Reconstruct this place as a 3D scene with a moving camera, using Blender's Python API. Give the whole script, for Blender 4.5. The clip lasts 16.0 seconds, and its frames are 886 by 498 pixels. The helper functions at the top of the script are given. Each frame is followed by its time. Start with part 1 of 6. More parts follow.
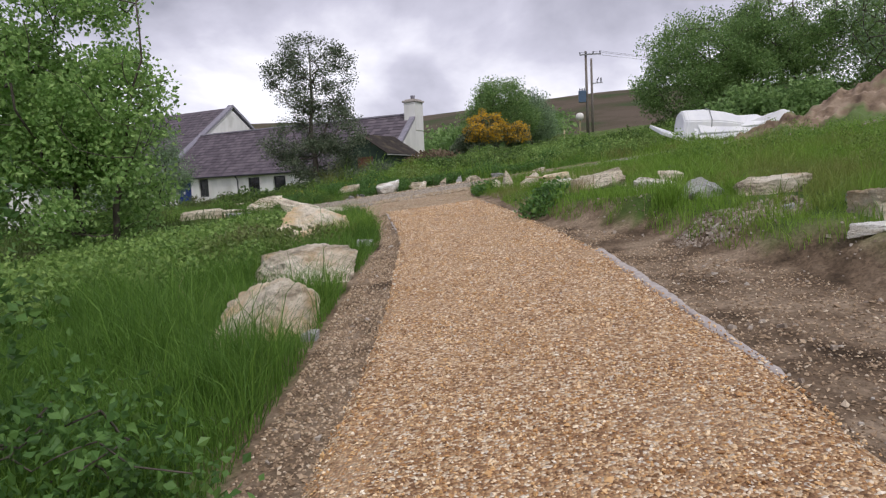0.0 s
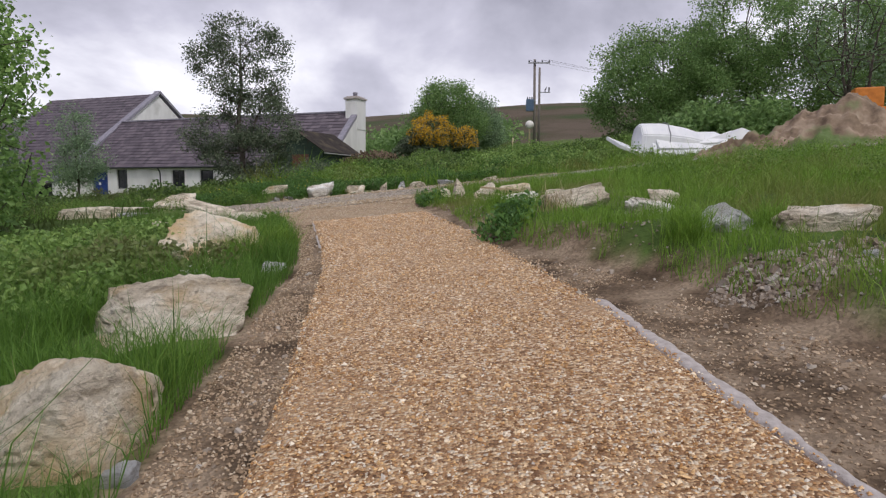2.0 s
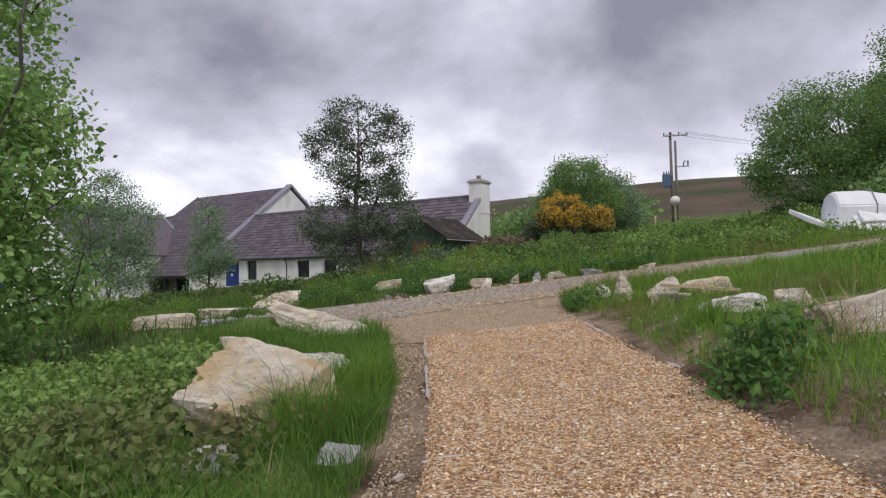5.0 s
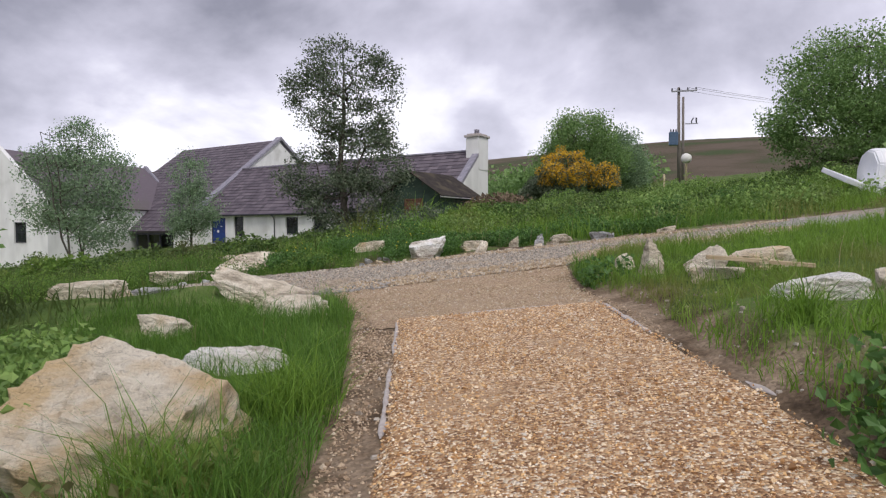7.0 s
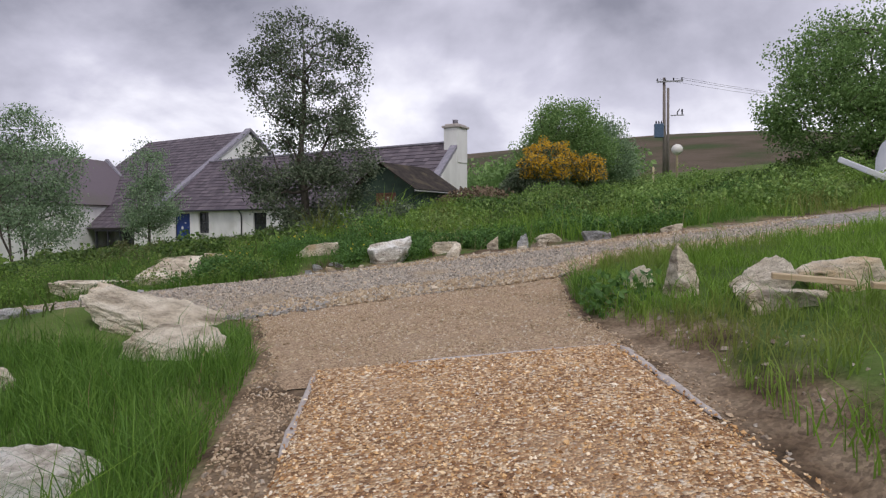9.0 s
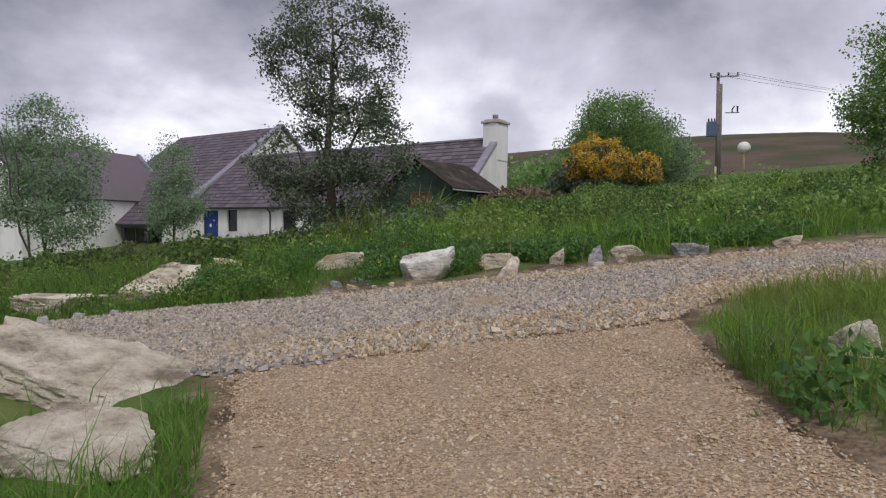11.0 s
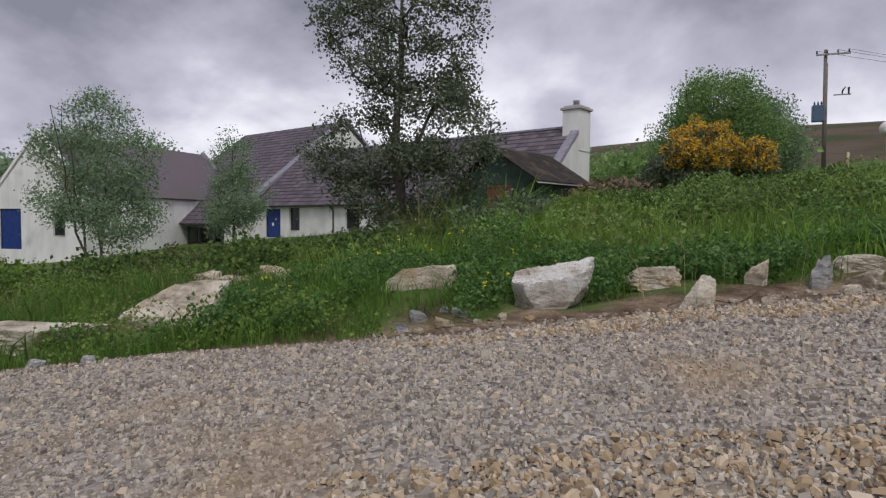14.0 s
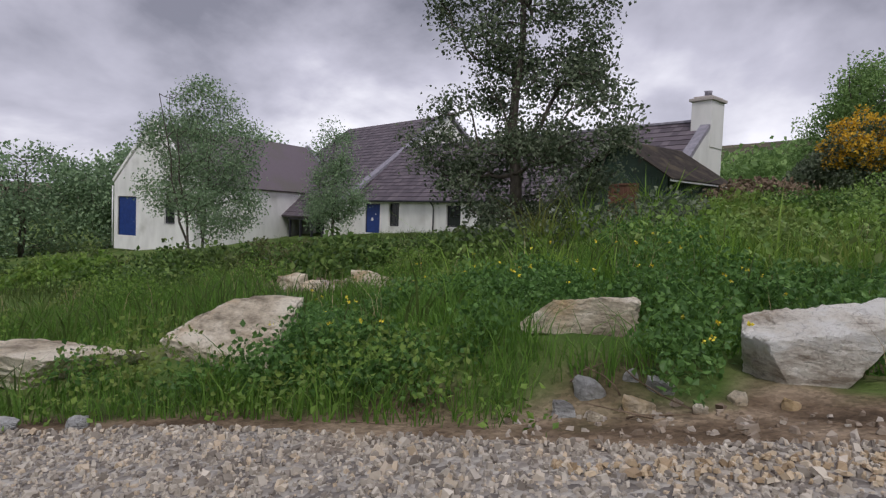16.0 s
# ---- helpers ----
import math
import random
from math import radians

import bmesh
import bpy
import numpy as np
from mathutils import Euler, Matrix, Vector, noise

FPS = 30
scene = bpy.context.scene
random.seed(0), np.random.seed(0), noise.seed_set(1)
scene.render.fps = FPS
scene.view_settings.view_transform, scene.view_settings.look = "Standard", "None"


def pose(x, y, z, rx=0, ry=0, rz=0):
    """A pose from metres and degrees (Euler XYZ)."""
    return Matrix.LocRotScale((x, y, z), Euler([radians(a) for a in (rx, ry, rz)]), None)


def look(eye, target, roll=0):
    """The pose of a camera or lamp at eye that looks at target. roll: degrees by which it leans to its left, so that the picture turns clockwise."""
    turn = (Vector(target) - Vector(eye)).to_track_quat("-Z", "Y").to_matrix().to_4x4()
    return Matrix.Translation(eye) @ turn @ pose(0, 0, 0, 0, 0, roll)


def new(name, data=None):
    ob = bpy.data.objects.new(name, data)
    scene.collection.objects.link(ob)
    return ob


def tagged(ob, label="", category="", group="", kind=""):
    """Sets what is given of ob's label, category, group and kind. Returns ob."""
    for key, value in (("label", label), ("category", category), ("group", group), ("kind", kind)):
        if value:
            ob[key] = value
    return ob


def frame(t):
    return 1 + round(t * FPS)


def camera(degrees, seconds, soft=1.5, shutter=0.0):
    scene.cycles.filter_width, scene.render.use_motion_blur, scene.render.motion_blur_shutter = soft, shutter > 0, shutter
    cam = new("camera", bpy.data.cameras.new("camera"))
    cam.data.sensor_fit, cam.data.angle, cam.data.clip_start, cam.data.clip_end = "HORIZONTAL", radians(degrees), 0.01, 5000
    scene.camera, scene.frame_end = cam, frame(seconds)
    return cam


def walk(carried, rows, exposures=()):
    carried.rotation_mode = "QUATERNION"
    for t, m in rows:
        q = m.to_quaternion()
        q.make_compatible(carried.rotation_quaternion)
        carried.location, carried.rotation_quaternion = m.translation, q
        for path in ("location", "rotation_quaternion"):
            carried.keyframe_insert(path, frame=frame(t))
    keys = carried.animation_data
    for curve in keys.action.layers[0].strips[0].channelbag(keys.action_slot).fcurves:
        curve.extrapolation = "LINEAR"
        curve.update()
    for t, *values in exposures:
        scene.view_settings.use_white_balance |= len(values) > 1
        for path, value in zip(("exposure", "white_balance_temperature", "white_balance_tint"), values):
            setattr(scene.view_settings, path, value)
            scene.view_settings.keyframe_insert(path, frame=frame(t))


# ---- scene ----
cam = camera(70.1, 16.0, soft=1.25)
PATH = [
    (0.0, look((0.223, -0.814, 1.604), (-0.051, 1.157, 1.405), -2.5)),
    (0.5, look((0.159, -0.197, 1.639), (0.032, 1.790, 1.449), -0.8)),
    (1.0, look((0.176, 0.416, 1.576), (0.083, 2.405, 1.390), -0.3)),
    (1.5, look((0.086, 1.015, 1.607), (0.004, 3.005, 1.421), 0.2)),
    (2.0, look((-0.075, 1.583, 1.699), (-0.156, 3.572, 1.508), 0.3)),
    (2.5, look((-0.194, 2.242, 1.723), (-0.283, 4.232, 1.550), 0.3)),
    (3.0, look((-0.385, 2.877, 1.836), (-0.609, 4.864, 1.807), -0.9)),
    (3.5, look((-0.507, 3.360, 1.928), (-0.839, 5.331, 1.992), -2.0)),
    (4.0, look((-0.572, 3.924, 1.966), (-1.010, 5.874, 2.058), -2.3)),
    (6.5, look((-0.986, 6.681, 1.944), (-1.443, 8.628, 1.921), -0.1)),
    (7.0, look((-1.040, 7.192, 2.020), (-1.500, 9.138, 1.960), -0.1)),
    (7.5, look((-1.091, 7.751, 2.053), (-1.538, 9.699, 1.990), -0.1)),
    (8.0, look((-1.105, 8.343, 2.028), (-1.508, 10.301, 1.957), 0.0)),
    (8.5, look((-1.172, 8.911, 2.065), (-1.569, 10.870, 1.990), -0.3)),
    (11.0, look((-2.038, 11.822, 2.225), (-2.541, 13.756, 2.146), 0.6)),
    (11.5, look((-2.345, 12.281, 2.242), (-2.890, 14.204, 2.176), 0.4)),
    (12.0, look((-2.589, 12.792, 2.193), (-3.155, 14.708, 2.105), 0.4)),
    (12.5, look((-2.822, 13.269, 2.261), (-3.426, 15.173, 2.166), 0.2)),
    (13.0, look((-3.035, 13.734, 2.311), (-3.651, 15.635, 2.223), -0.1)),
    (13.5, look((-3.248, 14.237, 2.272), (-3.887, 16.130, 2.185), -0.1)),
    (14.0, look((-3.513, 14.688, 2.236), (-4.204, 16.563, 2.148), 0.3)),
    (14.5, look((-3.773, 15.151, 2.303), (-4.483, 17.018, 2.212), 0.3)),
    (15.0, look((-4.010, 15.675, 2.313), (-4.739, 17.536, 2.230), 0.7)),
    (15.5, look((-4.336, 16.100, 2.279), (-5.120, 17.939, 2.204), 1.8)),
    (16.0, look((-4.790, 16.634, 2.263), (-5.756, 18.382, 2.163), 2.1)),
]
walk(cam, PATH, [(0.0, 0.15), (0.5, 0.06), (1.0, 0.07), (2.5, 0.06), (3.5, 0.0), (4.0, 0.0), (6.5, 0.25), (7.0, 0.25), (8.0, 0.1), (8.5, 0.1), (11.0, 0.05), (12.5, -0.02), (14.5, -0.12), (16.0, -0.05)])

# ---------- world, sun, exposure ----------
scene.view_settings.exposure = 0.0
world = bpy.data.worlds.new("overcast_sky")
scene.world = world
world.use_nodes = True
wt = world.node_tree
wt.nodes.clear()


def wn(kind, **kw):
    n = wt.nodes.new(kind)
    for k, v in kw.items():
        n.inputs[k].default_value = v
    return n


def wmath(op, a, b=None):
    n = wt.nodes.new("ShaderNodeMath")
    n.operation = op
    for i, v in enumerate((a, b)):
        if v is None:
            continue
        if isinstance(v, (int, float)):
            n.inputs[i].default_value = v
        else:
            wt.links.new(v, n.inputs[i])
    return n.outputs[0]


SUN_EL, SUN_AZ = 52, 150
sky = wn("ShaderNodeTexSky")
sky.sky_type = "NISHITA"
sky.sun_disc = False
sky.sun_elevation, sky.sun_rotation = radians(SUN_EL), radians(SUN_AZ)
coord = wn("ShaderNodeTexCoord")
sep = wn("ShaderNodeSeparateXYZ")
wt.links.new(coord.outputs["Generated"], sep.inputs[0])
zz = wmath("ADD", wmath("MAXIMUM", sep.outputs[2], 0.0), 0.42)
comb = wn("ShaderNodeCombineXYZ")
wt.links.new(wmath("DIVIDE", sep.outputs[0], zz), comb.inputs[0])
wt.links.new(wmath("DIVIDE", sep.outputs[1], zz), comb.inputs[1])
big = wn("ShaderNodeTexNoise", Scale=1.05, Detail=8.0, Roughness=0.55, Distortion=0.4)
fine = wn("ShaderNodeTexNoise", Scale=3.0, Detail=5.0, Roughness=0.5, Distortion=0.15)
for n in (big, fine):
    wt.links.new(comb.outputs[0], n.inputs["Vector"])
lift = wmath("MULTIPLY", wmath("MINIMUM", wmath("MAXIMUM", wmath("SUBTRACT", sep.outputs[2], 0.12), 0.0), 0.35), 0.28)
lee = wmath("MULTIPLY", wmath("ADD", sep.outputs[0], 0.25), -0.03)
billow = wmath("ADD", wmath("MULTIPLY", big.outputs[0], 0.72), wmath("MULTIPLY", fine.outputs[0], 0.28))


def bank_of_cloud(toward, lo, hi, weight):
    """A darker mass of cloud about a direction, with soft edges that the billows break up."""
    d = wn("ShaderNodeVectorMath")
    d.operation = "DOT_PRODUCT"
    wt.links.new(coord.outputs["Generated"], d.inputs[0])
    d.inputs[1].default_value = Vector(toward).normalized()
    r = wn("ShaderNodeMapRange")
    r.interpolation_type = "SMOOTHSTEP"
    r.inputs[1].default_value, r.inputs[2].default_value = lo, hi
    wt.links.new(d.outputs["Value"], r.inputs[0])
    return wmath("MULTIPLY", r.outputs[0], weight)


cover = wmath("ADD", wmath("ADD", lift, lee), billow)
for toward, lo, hi, weight in (((-0.62, 0.72, 0.29), 0.955, 0.995, 0.085), ((0.19, 0.92, 0.34), 0.97, 0.998, 0.09), ((-0.30, 0.88, 0.30), 0.985, 0.999, 0.03)):
    cover = wmath("ADD", cover, bank_of_cloud(toward, lo, hi, weight))
ramp = wn("ShaderNodeValToRGB")
ramp.color_ramp.elements[0].position, ramp.color_ramp.elements[0].color = 0.445, (1.06, 1.045, 1.14, 1)
ramp.color_ramp.elements[1].position, ramp.color_ramp.elements[1].color = 0.69, (0.27, 0.268, 0.335, 1)
mid = ramp.color_ramp.elements.new(0.55)
mid.color = (0.63, 0.615, 0.735, 1)
wt.links.new(cover, ramp.inputs[0])
mix = wn("ShaderNodeMix")
mix.data_type = "RGBA"
mix.inputs[0].default_value = 0.93
scale_sky = wn("ShaderNodeVectorMath")
scale_sky.operation = "SCALE"
scale_sky.inputs["Scale"].default_value = 0.09
wt.links.new(sky.outputs[0], scale_sky.inputs[0])
wt.links.new(scale_sky.outputs[0], mix.inputs[6])
wt.links.new(ramp.outputs[0], mix.inputs[7])
bg = wn("ShaderNodeBackground", Strength=1.0)
wt.links.new(mix.outputs[2], bg.inputs[0])
wt.links.new(bg.outputs[0], wn("ShaderNodeOutputWorld").inputs[0])

sun_data = bpy.data.lights.new("sun", "SUN")
sun_data.energy, sun_data.angle, sun_data.color = 1.5, radians(14), (1.0, 0.97, 0.92)
sun = new("sun", sun_data)
sun_dir = Vector((math.sin(radians(SUN_AZ)) * math.cos(radians(SUN_EL)), math.cos(radians(SUN_AZ)) * math.cos(radians(SUN_EL)), math.sin(radians(SUN_EL))))
sun.matrix_world = look(sun_dir * 60, (0, 0, 0))


# ---------- materials ----------
def material(name, stops, scale=4.0, rough=0.85, bump=0.3, bump_scale=40.0, detail=6.0, coords="Object", metal=0.0,
             second=None, second_scale=0.8, second_range=(0.5, 0.65), island=0.0, stretch=(1, 1, 1), spec=0.3, voronoi=None, thin=0.0, objrand=0.0):
    """A procedural surface: a noise through colour stops, a second stain colour at a larger scale, and relief."""
    m = bpy.data.materials.new(name)
    m.use_nodes = True
    t = m.node_tree
    b = t.nodes["Principled BSDF"]
    b.inputs["Roughness"].default_value = rough
    b.inputs["Metallic"].default_value = metal
    b.inputs["Specular IOR Level"].default_value = spec
    tc = t.nodes.new("ShaderNodeTexCoord")
    mp = t.nodes.new("ShaderNodeMapping")
    mp.inputs["Scale"].default_value = stretch
    t.links.new(tc.outputs[coords], mp.inputs[0])
    n = t.nodes.new("ShaderNodeTexNoise")
    n.inputs["Scale"].default_value, n.inputs["Detail"].default_value = scale, detail
    t.links.new(mp.outputs[0], n.inputs["Vector"])
    fac = n.outputs[0]
    if voronoi:
        v = t.nodes.new("ShaderNodeTexVoronoi")
        v.inputs["Scale"].default_value = voronoi
        t.links.new(mp.outputs[0], v.inputs["Vector"])
        s = t.nodes.new("ShaderNodeSeparateColor")
        t.links.new(v.outputs["Color"], s.inputs[0])
        fac = s.outputs[0]
    if island or objrand:
        src = t.nodes.new("ShaderNodeNewGeometry" if island else "ShaderNodeObjectInfo")
        a = t.nodes.new("ShaderNodeMix")
        a.inputs[0].default_value = island or objrand
        t.links.new(fac, a.inputs[2])
        t.links.new(src.outputs["Random Per Island" if island else "Random"], a.inputs[3])
        fac = a.outputs[0]
    r = t.nodes.new("ShaderNodeValToRGB")
    e = r.color_ramp.elements
    while len(e) < len(stops):
        e.new(0.5)
    for i, (p, c) in enumerate(stops):
        e[i].position, e[i].color = p, (*c, 1)
    t.links.new(fac, r.inputs[0])
    col = r.outputs[0]
    if second:
        n2 = t.nodes.new("ShaderNodeTexNoise")
        n2.inputs["Scale"].default_value, n2.inputs["Detail"].default_value = second_scale, 5
        t.links.new(tc.outputs[coords], n2.inputs["Vector"])
        mr = t.nodes.new("ShaderNodeMapRange")
        mr.inputs[1].default_value, mr.inputs[2].default_value = second_range
        t.links.new(n2.outputs[0], mr.inputs[0])
        mx = t.nodes.new("ShaderNodeMix")
        mx.data_type = "RGBA"
        t.links.new(mr.outputs[0], mx.inputs[0])
        t.links.new(col, mx.inputs[6])
        mx.inputs[7].default_value = (*second, 1)
        col = mx.outputs[2]
    t.links.new(col, b.inputs["Base Color"])
    if bump:
        bn = t.nodes.new("ShaderNodeTexVoronoi" if voronoi else "ShaderNodeTexNoise")
        bn.inputs["Scale"].default_value = voronoi or bump_scale
        if not voronoi:
            bn.inputs["Detail"].default_value = 8
        t.links.new(mp.outputs[0], bn.inputs["Vector"])
        bp = t.nodes.new("ShaderNodeBump")
        bp.inputs["Strength"].default_value = bump
        bp.inputs["Distance"].default_value = 0.02
        if voronoi:
            bp.invert = True
        t.links.new(bn.outputs[0], bp.inputs["Height"])
        t.links.new(bp.outputs[0], b.inputs["Normal"])
    if thin:
        tr = t.nodes.new("ShaderNodeBsdfTranslucent")
        t.links.new(col, tr.inputs[0])
        ms = t.nodes.new("ShaderNodeMixShader")
        ms.inputs[0].default_value = thin
        t.links.new(b.outputs[0], ms.inputs[1])
        t.links.new(tr.outputs[0], ms.inputs[2])
        t.links.new(ms.outputs[0], t.nodes["Material Output"].inputs[0])
    return m


def rock_material(name, dark, mid_c, light, stain, stain_range=(0.53, 0.68)):
    """Bedded, cracked stone: mottled colour, thin dark seams, ochre or lichen stains, coarse and fine relief."""
    m = bpy.data.materials.new(name)
    m.use_nodes = True
    t = m.node_tree
    b = t.nodes["Principled BSDF"]
    b.inputs["Roughness"].default_value = 0.9
    b.inputs["Specular IOR Level"].default_value = 0.2
    tc, oi = t.nodes.new("ShaderNodeTexCoord"), t.nodes.new("ShaderNodeObjectInfo")
    off = t.nodes.new("ShaderNodeVectorMath")
    off.operation = "MULTIPLY_ADD"
    t.links.new(oi.outputs["Random"], off.inputs[0])
    off.inputs[1].default_value = (37.0, 19.0, 53.0)
    t.links.new(tc.outputs["Object"], off.inputs[2])
    mp = t.nodes.new("ShaderNodeMapping")
    mp.inputs["Scale"].default_value, mp.inputs["Rotation"].default_value = (1, 1, 3.2), (0.25, 0.15, 0)
    t.links.new(off.outputs[0], mp.inputs[0])

    def tex(scale, detail, vec, rough=0.6):
        n = t.nodes.new("ShaderNodeTexNoise")
        n.inputs["Scale"].default_value, n.inputs["Detail"].default_value, n.inputs["Roughness"].default_value = scale, detail, rough
        t.links.new(vec, n.inputs["Vector"])
        return n.outputs[0]

    def ramp_of(fac, stops):
        r = t.nodes.new("ShaderNodeValToRGB")
        e = r.color_ramp.elements
        while len(e) < len(stops):
            e.new(0.5)
        for i, (p, c) in enumerate(stops):
            e[i].position, e[i].color = p, (*c, 1)
        t.links.new(fac, r.inputs[0])
        return r.outputs[0]

    def blend(fac, a, c, mode="MIX"):
        x = t.nodes.new("ShaderNodeMix")
        x.data_type, x.blend_type = "RGBA", mode
        t.links.new(fac, x.inputs[0]) if not isinstance(fac, float) else setattr(x.inputs[0], "default_value", fac)
        t.links.new(a, x.inputs[6])
        if isinstance(c, tuple):
            x.inputs[7].default_value = (*c, 1)
        else:
            t.links.new(c, x.inputs[7])
        return x.outputs[2]

    base = ramp_of(tex(1.8, 12, mp.outputs[0], 0.68), [(0.36, dark), (0.46, mid_c), (0.58, light)])
    speck = ramp_of(tex(34, 6, off.outputs[0], 0.7), [(0.36, (0.74, 0.72, 0.70)), (0.48, (1, 1, 1)), (0.66, (1.0, 1.0, 1.0))])
    col = blend(0.75, base, speck, "MULTIPLY")
    mr = t.nodes.new("ShaderNodeMapRange")
    mr.inputs[1].default_value, mr.inputs[2].default_value = stain_range
    t.links.new(tex(1.5, 7, off.outputs[0], 0.62), mr.inputs[0])
    mr.inputs[4].default_value = 0.8
    col = blend(mr.outputs[0], col, stain)
    seam = tex(2.6, 4, mp.outputs[0], 0.55)
    ab = t.nodes.new("ShaderNodeMath")
    ab.operation = "SUBTRACT"
    ab.inputs[1].default_value = 0.5
    t.links.new(seam, ab.inputs[0])
    ab2 = t.nodes.new("ShaderNodeMath")
    ab2.operation = "ABSOLUTE"
    t.links.new(ab.outputs[0], ab2.inputs[0])
    cr = t.nodes.new("ShaderNodeMapRange")
    cr.inputs[1].default_value, cr.inputs[2].default_value = 0.0, 0.010
    cr.inputs[3].default_value, cr.inputs[4].default_value = 0.3, 0.0
    t.links.new(ab2.outputs[0], cr.inputs[0])
    col = blend(cr.outputs[0], col, tuple(c * 0.45 for c in dark))
    t.links.new(col, b.inputs["Base Color"])
    last = None
    for val, dist, inv in ((tex(3.0, 12, mp.outputs[0], 0.7), 0.16, False), (tex(26, 8, off.outputs[0], 0.7), 0.02, False), (cr.outputs[0], 0.02, True)):
        bp = t.nodes.new("ShaderNodeBump")
        bp.inputs["Strength"].default_value, bp.inputs["Distance"].default_value = 0.9, dist
        bp.invert = inv
        t.links.new(val, bp.inputs["Height"])
        if last:
            t.links.new(last, bp.inputs["Normal"])
        last = bp.outputs[0]
    t.links.new(last, b.inputs["Normal"])
    return m


M = {}
M["gold"] = material("golden_gravel", [(0, (0.18, 0.092, 0.043)), (0.3, (0.36, 0.20, 0.098)), (0.65, (0.57, 0.365, 0.195)), (0.88, (0.74, 0.57, 0.385)), (1, (0.84, 0.74, 0.60))], voronoi=55, bump=1.0, rough=0.65,
                     second=(0.48, 0.32, 0.19), second_scale=1.3, second_range=(0.56, 0.85))
M["gold_stone"] = material("golden_pebbles", [(0, (0.16, 0.078, 0.034)), (0.25, (0.49, 0.265, 0.108)), (0.55, (0.72, 0.462, 0.222)), (0.8, (0.89, 0.705, 0.475)), (0.93, (0.93, 0.83, 0.68)), (1, (0.48, 0.44, 0.41))], island=0.97, bump=0, rough=0.5)
M["grey_gravel"] = material("grey_gravel", [(0, (0.13, 0.115, 0.105)), (0.5, (0.30, 0.275, 0.25)), (1, (0.46, 0.43, 0.39))], voronoi=26, bump=1.0,
                            second=(0.36, 0.27, 0.18), second_scale=0.55, second_range=(0.5, 0.68))
M["grey_stone"] = material("crushed_stones", [(0, (0.17, 0.145, 0.125)), (0.35, (0.36, 0.32, 0.275)), (0.72, (0.50, 0.45, 0.39)), (0.9, (0.52, 0.41, 0.295)), (1, (0.70, 0.66, 0.60))], island=0.95, bump=0.3, rough=0.85,
                           second=(0.44, 0.345, 0.235), second_scale=0.55, second_range=(0.55, 0.72), scale=30)
M["tan_stone"] = material("tan_stones", [(0, (0.26, 0.185, 0.115)), (0.4, (0.44, 0.335, 0.22)), (0.8, (0.56, 0.45, 0.32)), (1, (0.58, 0.53, 0.46))], island=0.95, bump=0.3, rough=0.85)
M["grit"] = material("compacted_grit", [(0, (0.17, 0.115, 0.075)), (0.5, (0.38, 0.26, 0.165)), (1, (0.55, 0.42, 0.29))], voronoi=85, bump=0.6, second=(0.36, 0.27, 0.19), second_scale=2.2, second_range=(0.5, 0.75))
M["concrete"] = material("haunch_concrete", [(0.3, (0.36, 0.32, 0.30)), (0.7, (0.54, 0.49, 0.47))], scale=18, bump=0.5, bump_scale=60)
M["rock"] = rock_material("pale_boulder", (0.30, 0.245, 0.185), (0.66, 0.57, 0.44), (0.93, 0.845, 0.71), (0.62, 0.43, 0.22))
M["brown_grit"] = material("brown_grit", [(0, (0.17, 0.115, 0.075)), (0.45, (0.36, 0.26, 0.17)), (0.85, (0.53, 0.405, 0.285)), (1, (0.66, 0.57, 0.45))], island=0.95, bump=0.3, rough=0.9)
M["rock_ochre"] = rock_material("ochre_boulder", (0.42, 0.35, 0.26), (0.76, 0.67, 0.53), (0.95, 0.86, 0.71), (0.70, 0.49, 0.24), (0.45, 0.61))
M["rock_white"] = rock_material("white_quartz_boulder", (0.42, 0.35, 0.28), (0.89, 0.84, 0.755), (0.96, 0.94, 0.90), (0.55, 0.42, 0.28), (0.6, 0.75))
M["rock_grey"] = rock_material("grey_boulder", (0.240, 0.234, 0.228), (0.432, 0.432, 0.432), (0.648, 0.648, 0.648), (0.396, 0.384, 0.312))
M["rubble"] = material("rubble_stone", [(0.1, (0.17, 0.125, 0.09)), (0.5, (0.33, 0.27, 0.215)), (0.85, (0.46, 0.41, 0.36)), (1, (0.56, 0.53, 0.49))], island=0.8, bump=0.5, bump_scale=30)
M["blade"] = material("grass_blades", [(0, (0.092, 0.162, 0.028)), (0.45, (0.173, 0.306, 0.043)), (0.8, (0.259, 0.420, 0.065)), (0.93, (0.292, 0.365, 0.084)), (1, (0.454, 0.387, 0.168))], island=0.6, scale=0.45, bump=0, rough=0.6, thin=0.4, second=(0.227, 0.248, 0.071), second_scale=0.35, second_range=(0.5, 0.68))
M["lush_blade"] = material("lush_grass_blades", [(0, (0.052, 0.110, 0.020)), (0.45, (0.108, 0.220, 0.036)), (0.85, (0.195, 0.340, 0.060)), (1, (0.35, 0.34, 0.14))], island=0.6, scale=0.5, bump=0, rough=0.6, thin=0.4)
M["straw"] = material("dry_stalks", [(0, (0.28, 0.21, 0.11)), (1, (0.52, 0.43, 0.26))], island=0.9, bump=0, rough=0.7)
M["rough_blade"] = material("rough_meadow_blades", [(0, (0.045, 0.075, 0.020)), (0.4, (0.095, 0.155, 0.034)), (0.75, (0.175, 0.235, 0.062)), (1, (0.36, 0.31, 0.155))], island=0.55, scale=0.35, bump=0, rough=0.65, thin=0.4, second=(0.072, 0.102, 0.030), second_scale=0.28, second_range=(0.46, 0.6))
